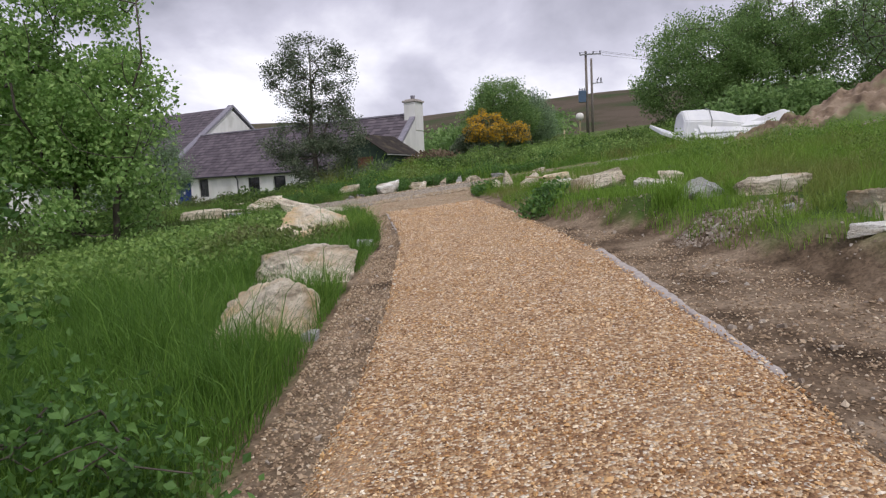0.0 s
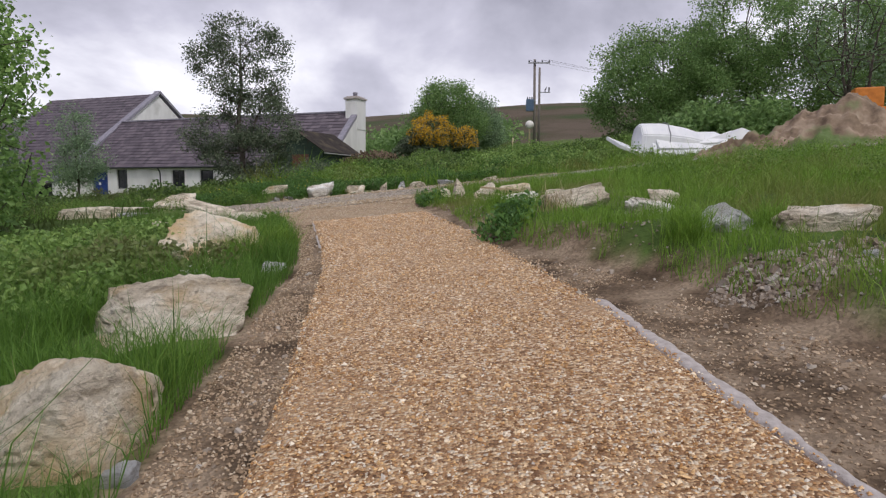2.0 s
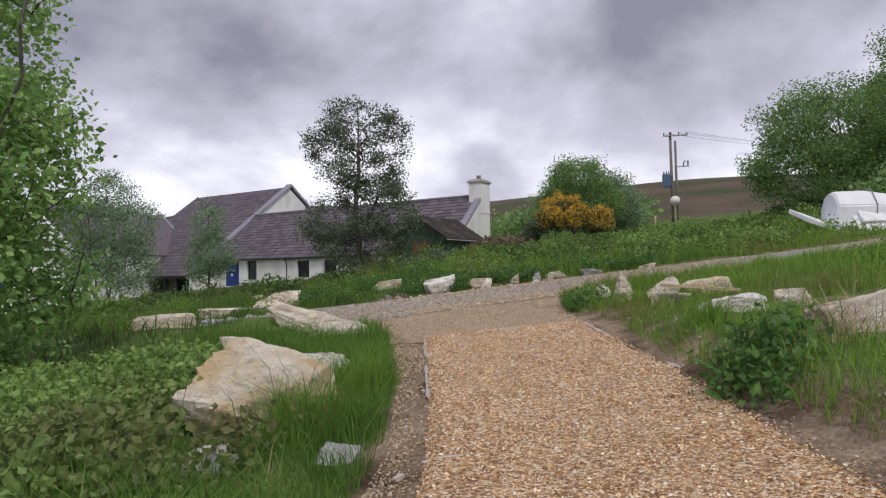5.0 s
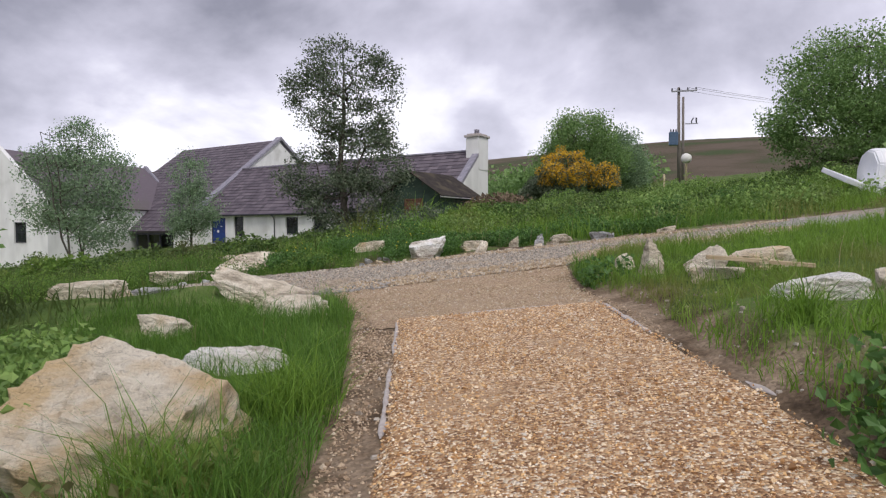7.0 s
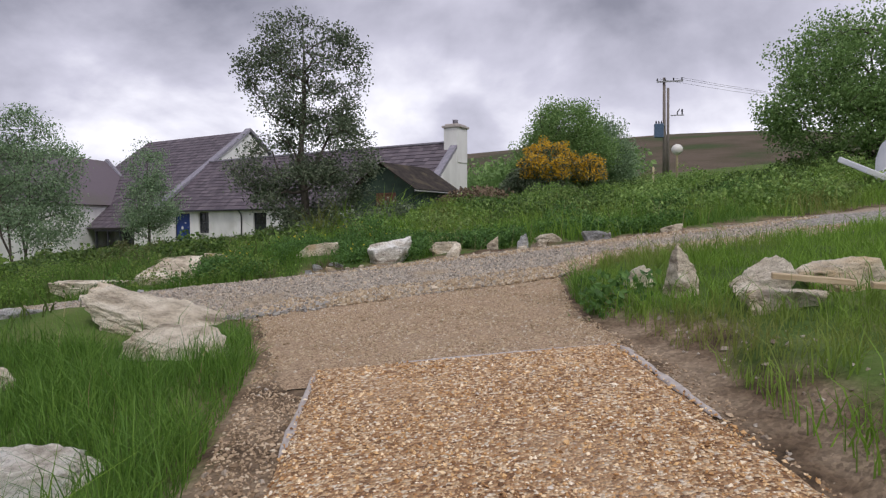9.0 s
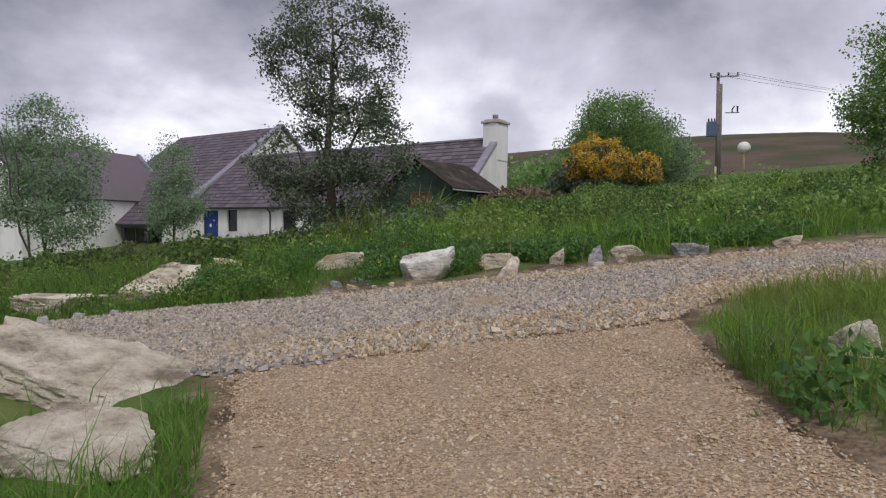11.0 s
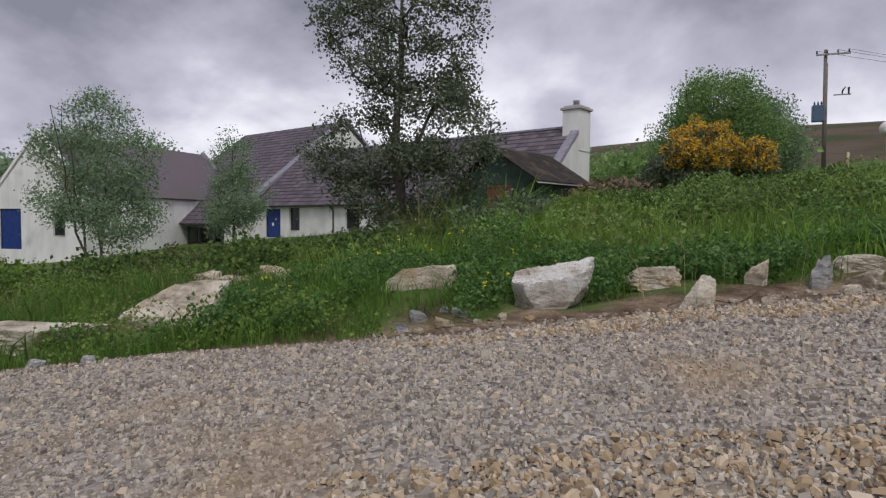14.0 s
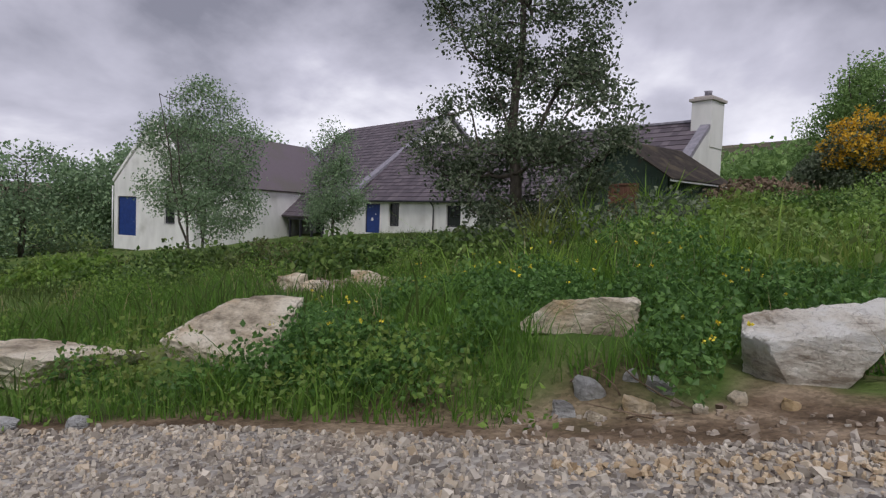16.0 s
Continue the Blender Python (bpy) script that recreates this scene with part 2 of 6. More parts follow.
M["bramble_leaf"] = material("bramble_leaves", [(0, (0.09, 0.165, 0.045)), (0.5, (0.21, 0.34, 0.085)), (1, (0.38, 0.51, 0.155))], island=0.7, scale=0.6, bump=0, rough=0.5, thin=0.35, second=(0.15, 0.15, 0.06), second_scale=0.3, second_range=(0.56, 0.72))
M["dark_leaf"] = material("scrub_leaves", [(0, (0.045, 0.080, 0.024)), (0.5, (0.100, 0.177, 0.042)), (0.85, (0.201, 0.295, 0.077)), (1, (0.283, 0.271, 0.118))], island=0.8, scale=0.6, bump=0, rough=0.5, thin=0.3, second=(0.12, 0.125, 0.05), second_scale=0.3, second_range=(0.54, 0.7))
M["weed"] = material("weed_leaves", [(0, (0.078, 0.144, 0.033)), (0.5, (0.156, 0.275, 0.050)), (1, (0.286, 0.425, 0.088))], island=0.7, scale=0.6, bump=0, rough=0.55, thin=0.4, second=(0.234, 0.250, 0.077), second_scale=0.3, second_range=(0.52, 0.7))
M["alder_leaf"] = material("alder_leaves", [(0, (0.058, 0.088, 0.050)), (0.5, (0.118, 0.155, 0.090)), (1, (0.25, 0.285, 0.195))], island=0.75, scale=0.8, bump=0, rough=0.5, thin=0.25)
M["birch_leaf"] = material("birch_leaves", [(0, (0.13, 0.205, 0.115)), (0.5, (0.225, 0.33, 0.185)), (1, (0.35, 0.46, 0.27))], island=0.75, scale=0.8, bump=0, rough=0.55, thin=0.3)
M["hedge_leaf"] = material("hedge_leaves", [(0, (0.105, 0.19, 0.06)), (0.5, (0.20, 0.325, 0.11)), (1, (0.34, 0.49, 0.175))], island=0.75, scale=0.6, bump=0, rough=0.5, thin=0.45)
M["ash_leaf"] = material("leafy_tree_leaves", [(0, (0.15, 0.27, 0.085)), (0.5, (0.28, 0.45, 0.14)), (1, (0.45, 0.62, 0.22))], island=0.75, scale=1.5, bump=0, rough=0.5, thin=0.45)
M["haw_leaf"] = material("hawthorn_bush_leaves", [(0, (0.045, 0.105, 0.028)), (0.5, (0.095, 0.20, 0.050)), (1, (0.20, 0.36, 0.095))], island=0.75, scale=1.5, bump=0, rough=0.45, thin=0.4)
M["dry_twig"] = material("dry_twigs", [(0, (0.10, 0.07, 0.05)), (1, (0.26, 0.19, 0.13))], island=0.8, bump=0)
M["gorse_flower"] = material("gorse_flowers", [(0, (0.62, 0.36, 0.03)), (1, (0.85, 0.56, 0.06))], island=0.8, bump=0, rough=0.6, thin=0.3)
M["buttercup"] = material("buttercup_petals", [(0, (0.75, 0.60, 0.03)), (1, (0.8, 0.68, 0.08))], island=0.8, bump=0, rough=0.5)
M["bark"] = material("bark", [(0.3, (0.05, 0.042, 0.035)), (0.7, (0.14, 0.12, 0.10))], scale=14, bump=0.8, bump_scale=24, stretch=(1, 1, 0.25))
M["render_white"] = material("whitewash", [(0.3, (0.66, 0.65, 0.64)), (0.6, (0.80, 0.79, 0.78))], scale=1.2, bump=0.35, bump_scale=14, second=(0.52, 0.51, 0.48), second_scale=0.5, second_range=(0.6, 0.8), stretch=(1, 1, 0.4))
M["slate"] = material("roof_slate", [(0, (0.075, 0.062, 0.075)), (0.5, (0.115, 0.092, 0.112)), (1, (0.165, 0.135, 0.155))], scale=6, bump=0.3, bump_scale=30, objrand=0.6, rough=0.6, second=(0.13, 0.115, 0.11), second_scale=0.4)
M["verge"] = material("lead_verge", [(0.3, (0.200, 0.190, 0.228)), (0.7, (0.340, 0.323, 0.380))], scale=5, bump=0.2, rough=0.5)
M["blue"] = material("blue_door_paint", [(0.3, (0.012, 0.035, 0.17)), (0.7, (0.02, 0.055, 0.24))], scale=5, bump=0.15, rough=0.45)
M["dark_frame"] = material("dark_timber", [(0.3, (0.018, 0.018, 0.024)), (0.7, (0.04, 0.04, 0.05))], scale=9, bump=0.2, rough=0.5)
M["white_paint"] = material("white_gloss_paint", [(0.3, (0.72, 0.72, 0.72)), (0.7, (0.82, 0.82, 0.82))], scale=6, bump=0.1, rough=0.4)
M["glass"] = material("window_glass", [(0.3, (0.012, 0.014, 0.018)), (0.7, (0.03, 0.034, 0.04))], scale=2, bump=0.02, rough=0.06, spec=0.6)
M["shed_tin"] = material("green_tin", [(0.3, (0.017, 0.038, 0.027)), (0.7, (0.045, 0.075, 0.048))], scale=3, bump=0.4, bump_scale=20, rough=0.6, second=(0.075, 0.045, 0.028), second_scale=1.4, second_range=(0.6, 0.78))
M["rust_tin"] = material("rusty_roof_tin", [(0.3, (0.021, 0.018, 0.017)), (0.7, (0.060, 0.048, 0.043))], scale=4, bump=0.4, bump_scale=16, rough=0.75, second=(0.084, 0.068, 0.050), second_scale=1.2)
M["door_brown"] = material("weathered_red_brown_door", [(0.3, (0.10, 0.045, 0.03)), (0.7, (0.19, 0.095, 0.065))], scale=7, bump=0.4, stretch=(4, 4, 0.6))
M["pole_wood"] = material("grey_pole_timber", [(0.3, (0.13, 0.11, 0.10)), (0.7, (0.24, 0.21, 0.19))], scale=12, bump=0.5, stretch=(2, 2, 0.2))
M["steel"] = material("galvanised_steel", [(0.3, (0.22, 0.22, 0.23)), (0.7, (0.34, 0.34, 0.35))], scale=20, bump=0.1, rough=0.45, metal=0.7)
M["transformer"] = material("transformer_blue_grey", [(0.3, (0.06, 0.10, 0.17)), (0.7, (0.10, 0.15, 0.23))], scale=8, bump=0.15, rough=0.5)
M["globe"] = material("opal_globe", [(0.3, (0.70, 0.67, 0.63)), (0.7, (0.82, 0.80, 0.76))], scale=4, bump=0, rough=0.35)
M["cream_post"] = material("cream_post_paint", [(0.3, (0.58, 0.46, 0.28)), (0.7, (0.72, 0.62, 0.44))], scale=9, bump=0.1, rough=0.5)
M["sheet_white"] = material("white_wrapped_sheeting", [(0.3, (0.68, 0.69, 0.74)), (0.7, (0.84, 0.84, 0.86))], scale=2.5, bump=0.4, bump_scale=5, rough=0.4)
M["strap"] = material("grey_strap", [(0, (0.2, 0.2, 0.22)), (1, (0.3, 0.3, 0.32))], bump=0)
M["orange"] = material("orange_machine_paint", [(0.3, (0.55, 0.17, 0.03)), (0.7, (0.75, 0.26, 0.05))], scale=5, bump=0.1, rough=0.45)
M["plank"] = material("sawn_plank", [(0.3, (0.42, 0.31, 0.19)), (0.7, (0.60, 0.48, 0.33))], scale=6, bump=0.3, stretch=(1, 8, 8))
M["wire"] = material("black_wire", [(0, (0.02, 0.02, 0.02)), (1, (0.04, 0.04, 0.04))], bump=0)


def ground_material():
    """Grass-grown earth, bare soil where the sheet's soil mask says so, heather and pasture on the far hill."""
    m = bpy.data.materials.new("earth_and_turf")
    m.use_nodes = True
    t = m.node_tree
    b = t.nodes["Principled BSDF"]
    b.inputs["Roughness"].default_value = 0.95
    b.inputs["Specular IOR Level"].default_value = 0.1
    tc = t.nodes.new("ShaderNodeTexCoord")

    def noise_ramp(scale, stops, detail=8):
        n = t.nodes.new("ShaderNodeTexNoise")
        n.inputs["Scale"].default_value, n.inputs["Detail"].default_value = scale, detail
        t.links.new(tc.outputs["Object"], n.inputs["Vector"])
        r = t.nodes.new("ShaderNodeValToRGB")
        e = r.color_ramp.elements
        while len(e) < len(stops):
            e.new(0.5)
        for i, (p, c) in enumerate(stops):
            e[i].position, e[i].color = p, (*c, 1)
        t.links.new(n.outputs[0], r.inputs[0])
        return r.outputs[0]

    turf = noise_ramp(1.1, [(0.3, (0.05, 0.085, 0.022)), (0.5, (0.095, 0.15, 0.038)), (0.7, (0.16, 0.18, 0.07))])
    soil = noise_ramp(2.2, [(0.3, (0.06, 0.042, 0.028)), (0.46, (0.165, 0.118, 0.08)), (0.62, (0.29, 0.222, 0.158))], 14)
    moor = noise_ramp(0.045, [(0.36, (0.058, 0.078, 0.033)), (0.48, (0.09, 0.075, 0.050)), (0.6, (0.12, 0.093, 0.070))], 15)
    cells = t.nodes.new("ShaderNodeTexVoronoi")
    cells.inputs["Scale"].default_value = 42.0
    t.links.new(tc.outputs["Object"], cells.inputs["Vector"])
    chips = t.nodes.new("ShaderNodeMix")
    chips.data_type, chips.blend_type = "RGBA", "OVERLAY"
    chips.inputs[0].default_value = 0.35
    grey = t.nodes.new("ShaderNodeRGBToBW")
    t.links.new(cells.outputs["Color"], grey.inputs[0])
    t.links.new(soil, chips.inputs[6])
    t.links.new(grey.outputs[0], chips.inputs[7])
    soil = chips.outputs[2]
    last = turf
    for name, col in (("soil", soil), ("moor", moor)):
        a = t.nodes.new("ShaderNodeAttribute")
        a.attribute_name = name
        mx = t.nodes.new("ShaderNodeMix")
        mx.data_type = "RGBA"
        t.links.new(a.outputs["Fac"], mx.inputs[0])
        t.links.new(last, mx.inputs[6])
        t.links.new(col, mx.inputs[7])
        last = mx.outputs[2]
    t.links.new(last, b.inputs["Base Color"])
    bn = t.nodes.new("ShaderNodeTexNoise")
    bn.inputs["Scale"].default_value, bn.inputs["Detail"].default_value = 18, 12
    t.links.new(tc.outputs["Object"], bn.inputs["Vector"])
    bp = t.nodes.new("ShaderNodeBump")
    bp.inputs["Strength"].default_value, bp.inputs["Distance"].default_value = 0.8, 0.05
    t.links.new(bn.outputs[0], bp.inputs["Height"])
    t.links.new(bp.outputs[0], b.inputs["Normal"])
    return m


M["ground"] = ground_material()


# ---------- mesh helpers ----------
def mesh_of(name, verts, faces, mat, smooth=False):
    me = bpy.data.meshes.new(name)
    verts = np.asarray(verts, dtype=np.float32).reshape(-1, 3)
    faces = np.asarray(faces, dtype=np.int32)
    k = faces.shape[1]
    me.vertices.add(len(verts))
    me.vertices.foreach_set("co", verts.ravel())
    me.loops.add(faces.size)
    me.loops.foreach_set("vertex_index", faces.ravel())
    me.polygons.add(len(faces))
    me.polygons.foreach_set("loop_start", np.arange(0, faces.size, k, dtype=np.int32))
    me.polygons.foreach_set("use_smooth", np.full(len(faces), smooth))
    me.update(calc_edges=True)
    me.materials.append(mat)
    return me


def part(name, data, mat=None, parent=None, label=""):
    """Links a mesh, or a bmesh, as one object, under a thing if one is given."""
    if isinstance(data, bmesh.types.BMesh):
        me = bpy.data.meshes.new(name)
        data.to_mesh(me)
        data.free()
        me.materials.append(mat)
    else:
        me = data
    ob = new(name, me)
    if parent is not None:
        ob.parent = parent
    return tagged(ob, label)


def thing(name, loc, label, category, group="", kind="", rz=0.0):
    e = new(name)
    e.empty_display_size = 0.1
    e.matrix_basis = pose(*loc, 0, 0, rz)
    return tagged(e, label, category, group, kind)


def box(bm, x0, x1, y0, y1, z0, z1, m=None, bevel=0.0):
    r = bmesh.ops.create_cube(bm, size=1)
    vs = r["verts"]
    bmesh.ops.transform(bm, verts=vs, matrix=Matrix.Translation(((x0 + x1) / 2, (y0 + y1) / 2, (z0 + z1) / 2)) @ Matrix.Diagonal((x1 - x0, y1 - y0, z1 - z0, 1)))
    if bevel:
        es = list({e for v in vs for e in v.link_edges})
        out = bmesh.ops.bevel(bm, geom=es, offset=bevel, segments=2, affect="EDGES", profile=0.6)
        vs = list({v for f in out["faces"] for v in f.verts} | {v for v in vs if v.is_valid})
    if m is not None:
        bmesh.ops.transform(bm, verts=vs, matrix=m)
    return vs


def boxes(*specs, bevel=0.0, m=None):
    bm = bmesh.new()
    for s in specs:
        box(bm, *s, bevel=bevel, m=m)
    return bm


def prism(profile, y0, y1):
    """A solid from a profile in x and z, drawn out along y."""
    bm = bmesh.new()
    a = [bm.verts.new((x, y0, z)) for x, z in profile]
    b = [bm.verts.new((x, y1, z)) for x, z in profile]
    n = len(a)
    bm.faces.new(a)
    bm.faces.new(b[::-1])
    for i in range(n):
        bm.faces.new((a[(i + 1) % n], a[i], b[i], b[(i + 1) % n]))
    bmesh.ops.recalc_face_normals(bm, faces=bm.faces)
    return bm


def tube(bm, pts, radii, sides=8, caps=True):
    """A tapered tube through points."""
    rings = []
    pts = [Vector(p) for p in pts]
    for i, p in enumerate(pts):
        d = (pts[min(i + 1, len(pts) - 1)] - pts[max(i - 1, 0)]).normalized()
        u = d.orthogonal().normalized()
        w = d.cross(u)
        rings.append([bm.verts.new(p + (u * math.cos(2 * math.pi * k / sides) + w * math.sin(2 * math.pi * k / sides)) * float(radii[i])) for k in range(sides)])
    for a, b in zip(rings, rings[1:]):
        # align the start of the next ring
        k0 = min(range(sides), key=lambda k: (b[k].co - a[0].co).length)
        for k in range(sides):
            f = bm.faces.new((a[k], a[(k + 1) % sides], b[(k0 + k + 1) % sides], b[(k0 + k) % sides]))
            f.smooth = True
    if caps:
        bm.faces.new(rings[0][::-1])
        bm.faces.new(rings[-1])
    return bm


# ---------- the lie of the land ----------
PATH_L = [(-0.62, -9.0), (-0.80, 0.0), (-0.87, 2.0), (-0.98, 3.5), (-1.18, 5.1), (-1.55, 7.3), (-1.80, 8.9), (-2.25, 10.8), (-3.13, 13.85)]
PATH_R = [(1.75, -9.0), (1.66, 0.0), (1.62, 2.0), (1.57, 3.0), (1.36, 4.3), (0.99, 6.9), (0.24, 9.9), (-0.08, 11.3), (-0.58, 12.85), (-0.95, 14.2)]
ROAD_FAR = [(-40.0, 7.0), (-25.0, 12.6), (-14.0, 16.6), (-9.3, 18.25), (-7.6, 18.95), (-5.4, 19.4), (-3.2, 20.2), (-0.4, 21.1), (1.6, 21.7), (6.0, 23.6), (13.0, 27.0)]
ROAD_NEAR = [(-40.0, 4.0), (-25.0, 9.6), (-14.0, 14.2), (-9.0, 16.1), (-6.6, 16.5), (-4.95, 16.1), (-2.8, 16.85), (-1.5, 17.4), (-0.8, 18.5), (0.6, 18.75), (6.0, 21.0), (13.0, 24.3)]
DIRT_L = [(-1.05, -9.0), (-1.2, 0.0), (-1.29, 2.0), (-1.42, 3.2), (-1.7, 5.0), (-1.98, 7.2), (-2.15, 9.2), (-2.75, 11.4), (-3.8, 14.3), (-4.95, 16.2)]
DIRT_R = [(3.3, -9.0), (3.1, 0.0), (2.85, 3.2), (2.58, 4.86), (2.0, 6.1), (1.62, 7.4), (0.6, 9.2), (-0.2, 11.6), (-0.55, 13.6), (-1.2, 15.4), (-1.5, 17.2)]
WORKED = DIRT_L[:-1] + [(-4.95, 16.1), (-6.6, 16.5), (-9.0, 16.1), (-14.0, 14.2), (-25.0, 9.6), (-40.0, 4.0)] + ROAD_FAR + ROAD_NEAR[::-1][:4] + DIRT_R[::-1]


def inside(poly, x, y):
    x, y = np.asarray(x, float), np.asarray(y, float)
    r = np.zeros(x.shape, bool)
    n = len(poly)
    for i in range(n):
        (x0, y0), (x1, y1) = poly[i], poly[(i + 1) % n]
        if y0 == y1:
            continue
        c = ((y0 > y) != (y1 > y)) & (x < (x1 - x0) * (y - y0) / (y1 - y0) + x0)
        r ^= c
    return r


def away(poly, x, y, closed=True):
    """Distance from the outline."""
    x, y = np.asarray(x, float), np.asarray(y, float)
    d = np.full(x.shape, 1e9)
    n = len(poly)
    for i in range(n if closed else n - 1):
        (x0, y0), (x1, y1) = poly[i], poly[(i + 1) % n]
        dx, dy = x1 - x0, y1 - y0
        t = np.clip(((x - x0) * dx + (y - y0) * dy) / (dx * dx + dy * dy + 1e-9), 0, 1)
        d = np.minimum(d, np.hypot(x - x0 - t * dx, y - y0 - t * dy))
    return d


def ss(v):
    v = np.clip(v, 0, 1)
    return v * v * (3 - 2 * v)


def waves(x, y, f, seed=0.0):
    """A cheap smooth unevenness of about -1 to 1."""
    return (np.sin(x * f + 1.3 + seed) * np.cos(y * f * 1.13 - 0.7 + 2 * seed) + 0.6 * np.sin((x * 0.71 + y * 0.83) * f * 1.9 + seed * 3) + 0.4 * np.cos((x * -0.9 + y * 0.5) * f * 3.1 + seed)) / 2


def height(x, y):
    x, y = np.asarray(x, float), np.asarray(y, float)
    yc = np.clip(y, -25, 1e9)
    z = 0.10 + 0.083 * np.clip(x, -60, 120) + 0.084 * yc
    z = z - 1.0 * ss((-x - 4) / 15) * ss((y - 21) / 14)
    out = np.where(inside(WORKED, x, y), 0.0, away(WORKED, x, y))
    road_y = np.interp(x, [p[0] for p in ROAD_NEAR], [p[1] for p in ROAD_NEAR]) + 1.0
    far_amp = -0.06 + 0.24 * ss((out - 0.3) / 0.9) * ss((-x - 4.9) / 0.8) * ss((x + 8.4) / 1.4)
    amp = np.where(y > road_y, far_amp, np.where(x > np.interp(y, [p[1] for p in PATH_R], [p[0] for p in PATH_R]), 0.31 - 0.2 * ss((y - 10.5) / 4), 0.05 + 0.24 * ss((-x - 5.6) / 1.4) * ss((y - 11.5) / 3)))
    bank = amp * ss(out / 0.6) * (1 + 0.25 * waves(x, y, 1.7)) + ss(out / 1.2) * (0.05 * waves(x, y, 2.3, 1.0) + 0.03 * waves(x, y, 5.1, 2.0))
    r = np.hypot(x, y)
    z = z + bank * (1 - ss((r - 80) / 40)) + ss((r - 30) / 30) * 0.10 * waves(x, y, 0.21, 4.0)
    # the moor behind
    b = np.degrees(np.arctan2(x, y))
    elev = 6.0 + 1.6 * ss((b + 14) / 24) - 1.4 * ss((b - 12) / 14) - 4.5 * ss((-b - 28) / 30)
    elev = elev + 0.25 * waves(b, b * 0.3, 0.11, 1.0)
    far = np.minimum(r, 420.0) * np.tan(np.radians(elev)) * ss((r - 40) / 300) ** 0.8 + 1.5 * waves(x, y, 0.02, 3.0) * ss((r - 150) / 150)
    w = ss((r - 75) / 70)
    return z * (1 - w) + np.maximum(far + 1.0, z * 0.6) * w


def zat(x, y):
    return float(height(np.array([x]), np.array([y]))[0])


def steps(*spans):
    return np.unique(np.concatenate([np.linspace(a, b, n) for a, b, n in spans]))


def sheet(name, xs, ys):
    X, Y = np.meshgrid(xs, ys)
    Z = height(X, Y)
    n, m = X.shape
    idx = np.arange(n * m).reshape(n, m)
    F = np.stack([idx[:-1, :-1], idx[:-1, 1:], idx[1:, 1:], idx[1:, :-1]], -1).reshape(-1, 4)
    me = mesh_of(name, np.stack([X, Y, Z], -1), F, M["ground"], True)
    x, y = X.ravel(), Y.ravel()
    into = inside(WORKED, x, y)
    d = away(WORKED, x, y)
    right = (x > np.interp(y, [p[1] for p in DIRT_R], [p[0] for p in DIRT_R]) - 0.3) & (y < 17)
    far_side = y > np.interp(x, [p[0] for p in ROAD_FAR], [p[1] for p in ROAD_FAR]) - 0.2
    reach = np.where(right, 0.55, np.where(far_side, np.where(x > -5.0, 1.6, np.where(x > -6.0, 1.0, 0.6)), 0.18)) * (1 + 0.7 * waves(x, y, 3.1, 5.0))
    soil = np.where(into, 1.0, 1 - ss((d - reach * 0.5) / (reach * 0.5 + 0.05)))
    patch = ss((0.9 - np.hypot((x + 11.2) / 1.7, (y - 24.6) / 0.9)) / 0.4)
    patch = np.maximum(patch, ss((1.0 - np.hypot((x - 3.5) / 3.2, (y - 13.2) / 1.2)) / 0.5) * 0.8)
    soil = np.maximum(soil, patch)
    r = np.hypot(x, y)
    for nm, v in (("soil", soil), ("moor", ss((r - 110) / 90))):
        me.attributes.new(nm, "FLOAT", "POINT").data.foreach_set("value", v.astype(np.float32))
    return tagged(part(name, me), "rough grass and bare earth on sloping ground", "ground", kind="structure")


ground = sheet("ground", steps((-600, -70, 30), (-70, -14, 56), (-14, 5, 110), (5, 30, 44), (30, 90, 30), (90, 600, 28)),
               steps((-400, -12, 20), (-12, 0, 20), (0, 23, 132), (23, 60, 62), (60, 130, 34), (130, 700, 36)))


def resample(line, step):
    p = np.array(line, float)
    s = np.concatenate([[0], np.cumsum(np.hypot(*np.diff(p, axis=0).T))])
    q = np.linspace(0, s[-1], max(2, int(s[-1] / step)))
    return np.stack([np.interp(q, s, p[:, 0]), np.interp(q, s, p[:, 1])], 1)


def ribbon(name, left, right, n_long, n_wide, lift, mat, jag=0.0, crown=0.0):
    """A surfaced strip between two lines, lying on the land with a thin edge all round."""
    def even(line):
        p = resample(line, 0.02)
        return p[np.linspace(0, len(p) - 1, n_long).astype(int)]
    A, B = even(left), even(right)
    t = np.linspace(0, 1, n_wide)
    P = A[:, None, :] * (1 - t)[None, :, None] + B[:, None, :] * t[None, :, None]
    j = jag * waves(P[..., 0], P[..., 1], 9.0, 2.0) + jag * waves(P[..., 0], P[..., 1], 23.0, 1.0)
    edge = (np.abs(t - 0.5) * 2)[None, :] ** 8
    side = (B - A) / np.linalg.norm(B - A, axis=1)[:, None]
    P = P + (j * edge)[..., None] * side[:, None, :]
    rise = lift * (1 - 0.9 * (np.abs(t - 0.5) * 2) ** 40)[None, :] + crown * (1 - ((t - 0.5) * 2) ** 2)[None, :]
    Z = 0.10 + 0.083 * P[..., 0] + 0.084 * P[..., 1] + rise + 0.006 * waves(P[..., 0], P[..., 1], 4.0)
    n, m = P.shape[:2]
    idx = np.arange(n * m).reshape(n, m)
    F = np.stack([idx[:-1, :-1], idx[:-1, 1:], idx[1:, 1:], idx[1:, :-1]], -1).reshape(-1, 4)
    return part(name, mesh_of(name, np.dstack([P, Z]), F, mat, True))


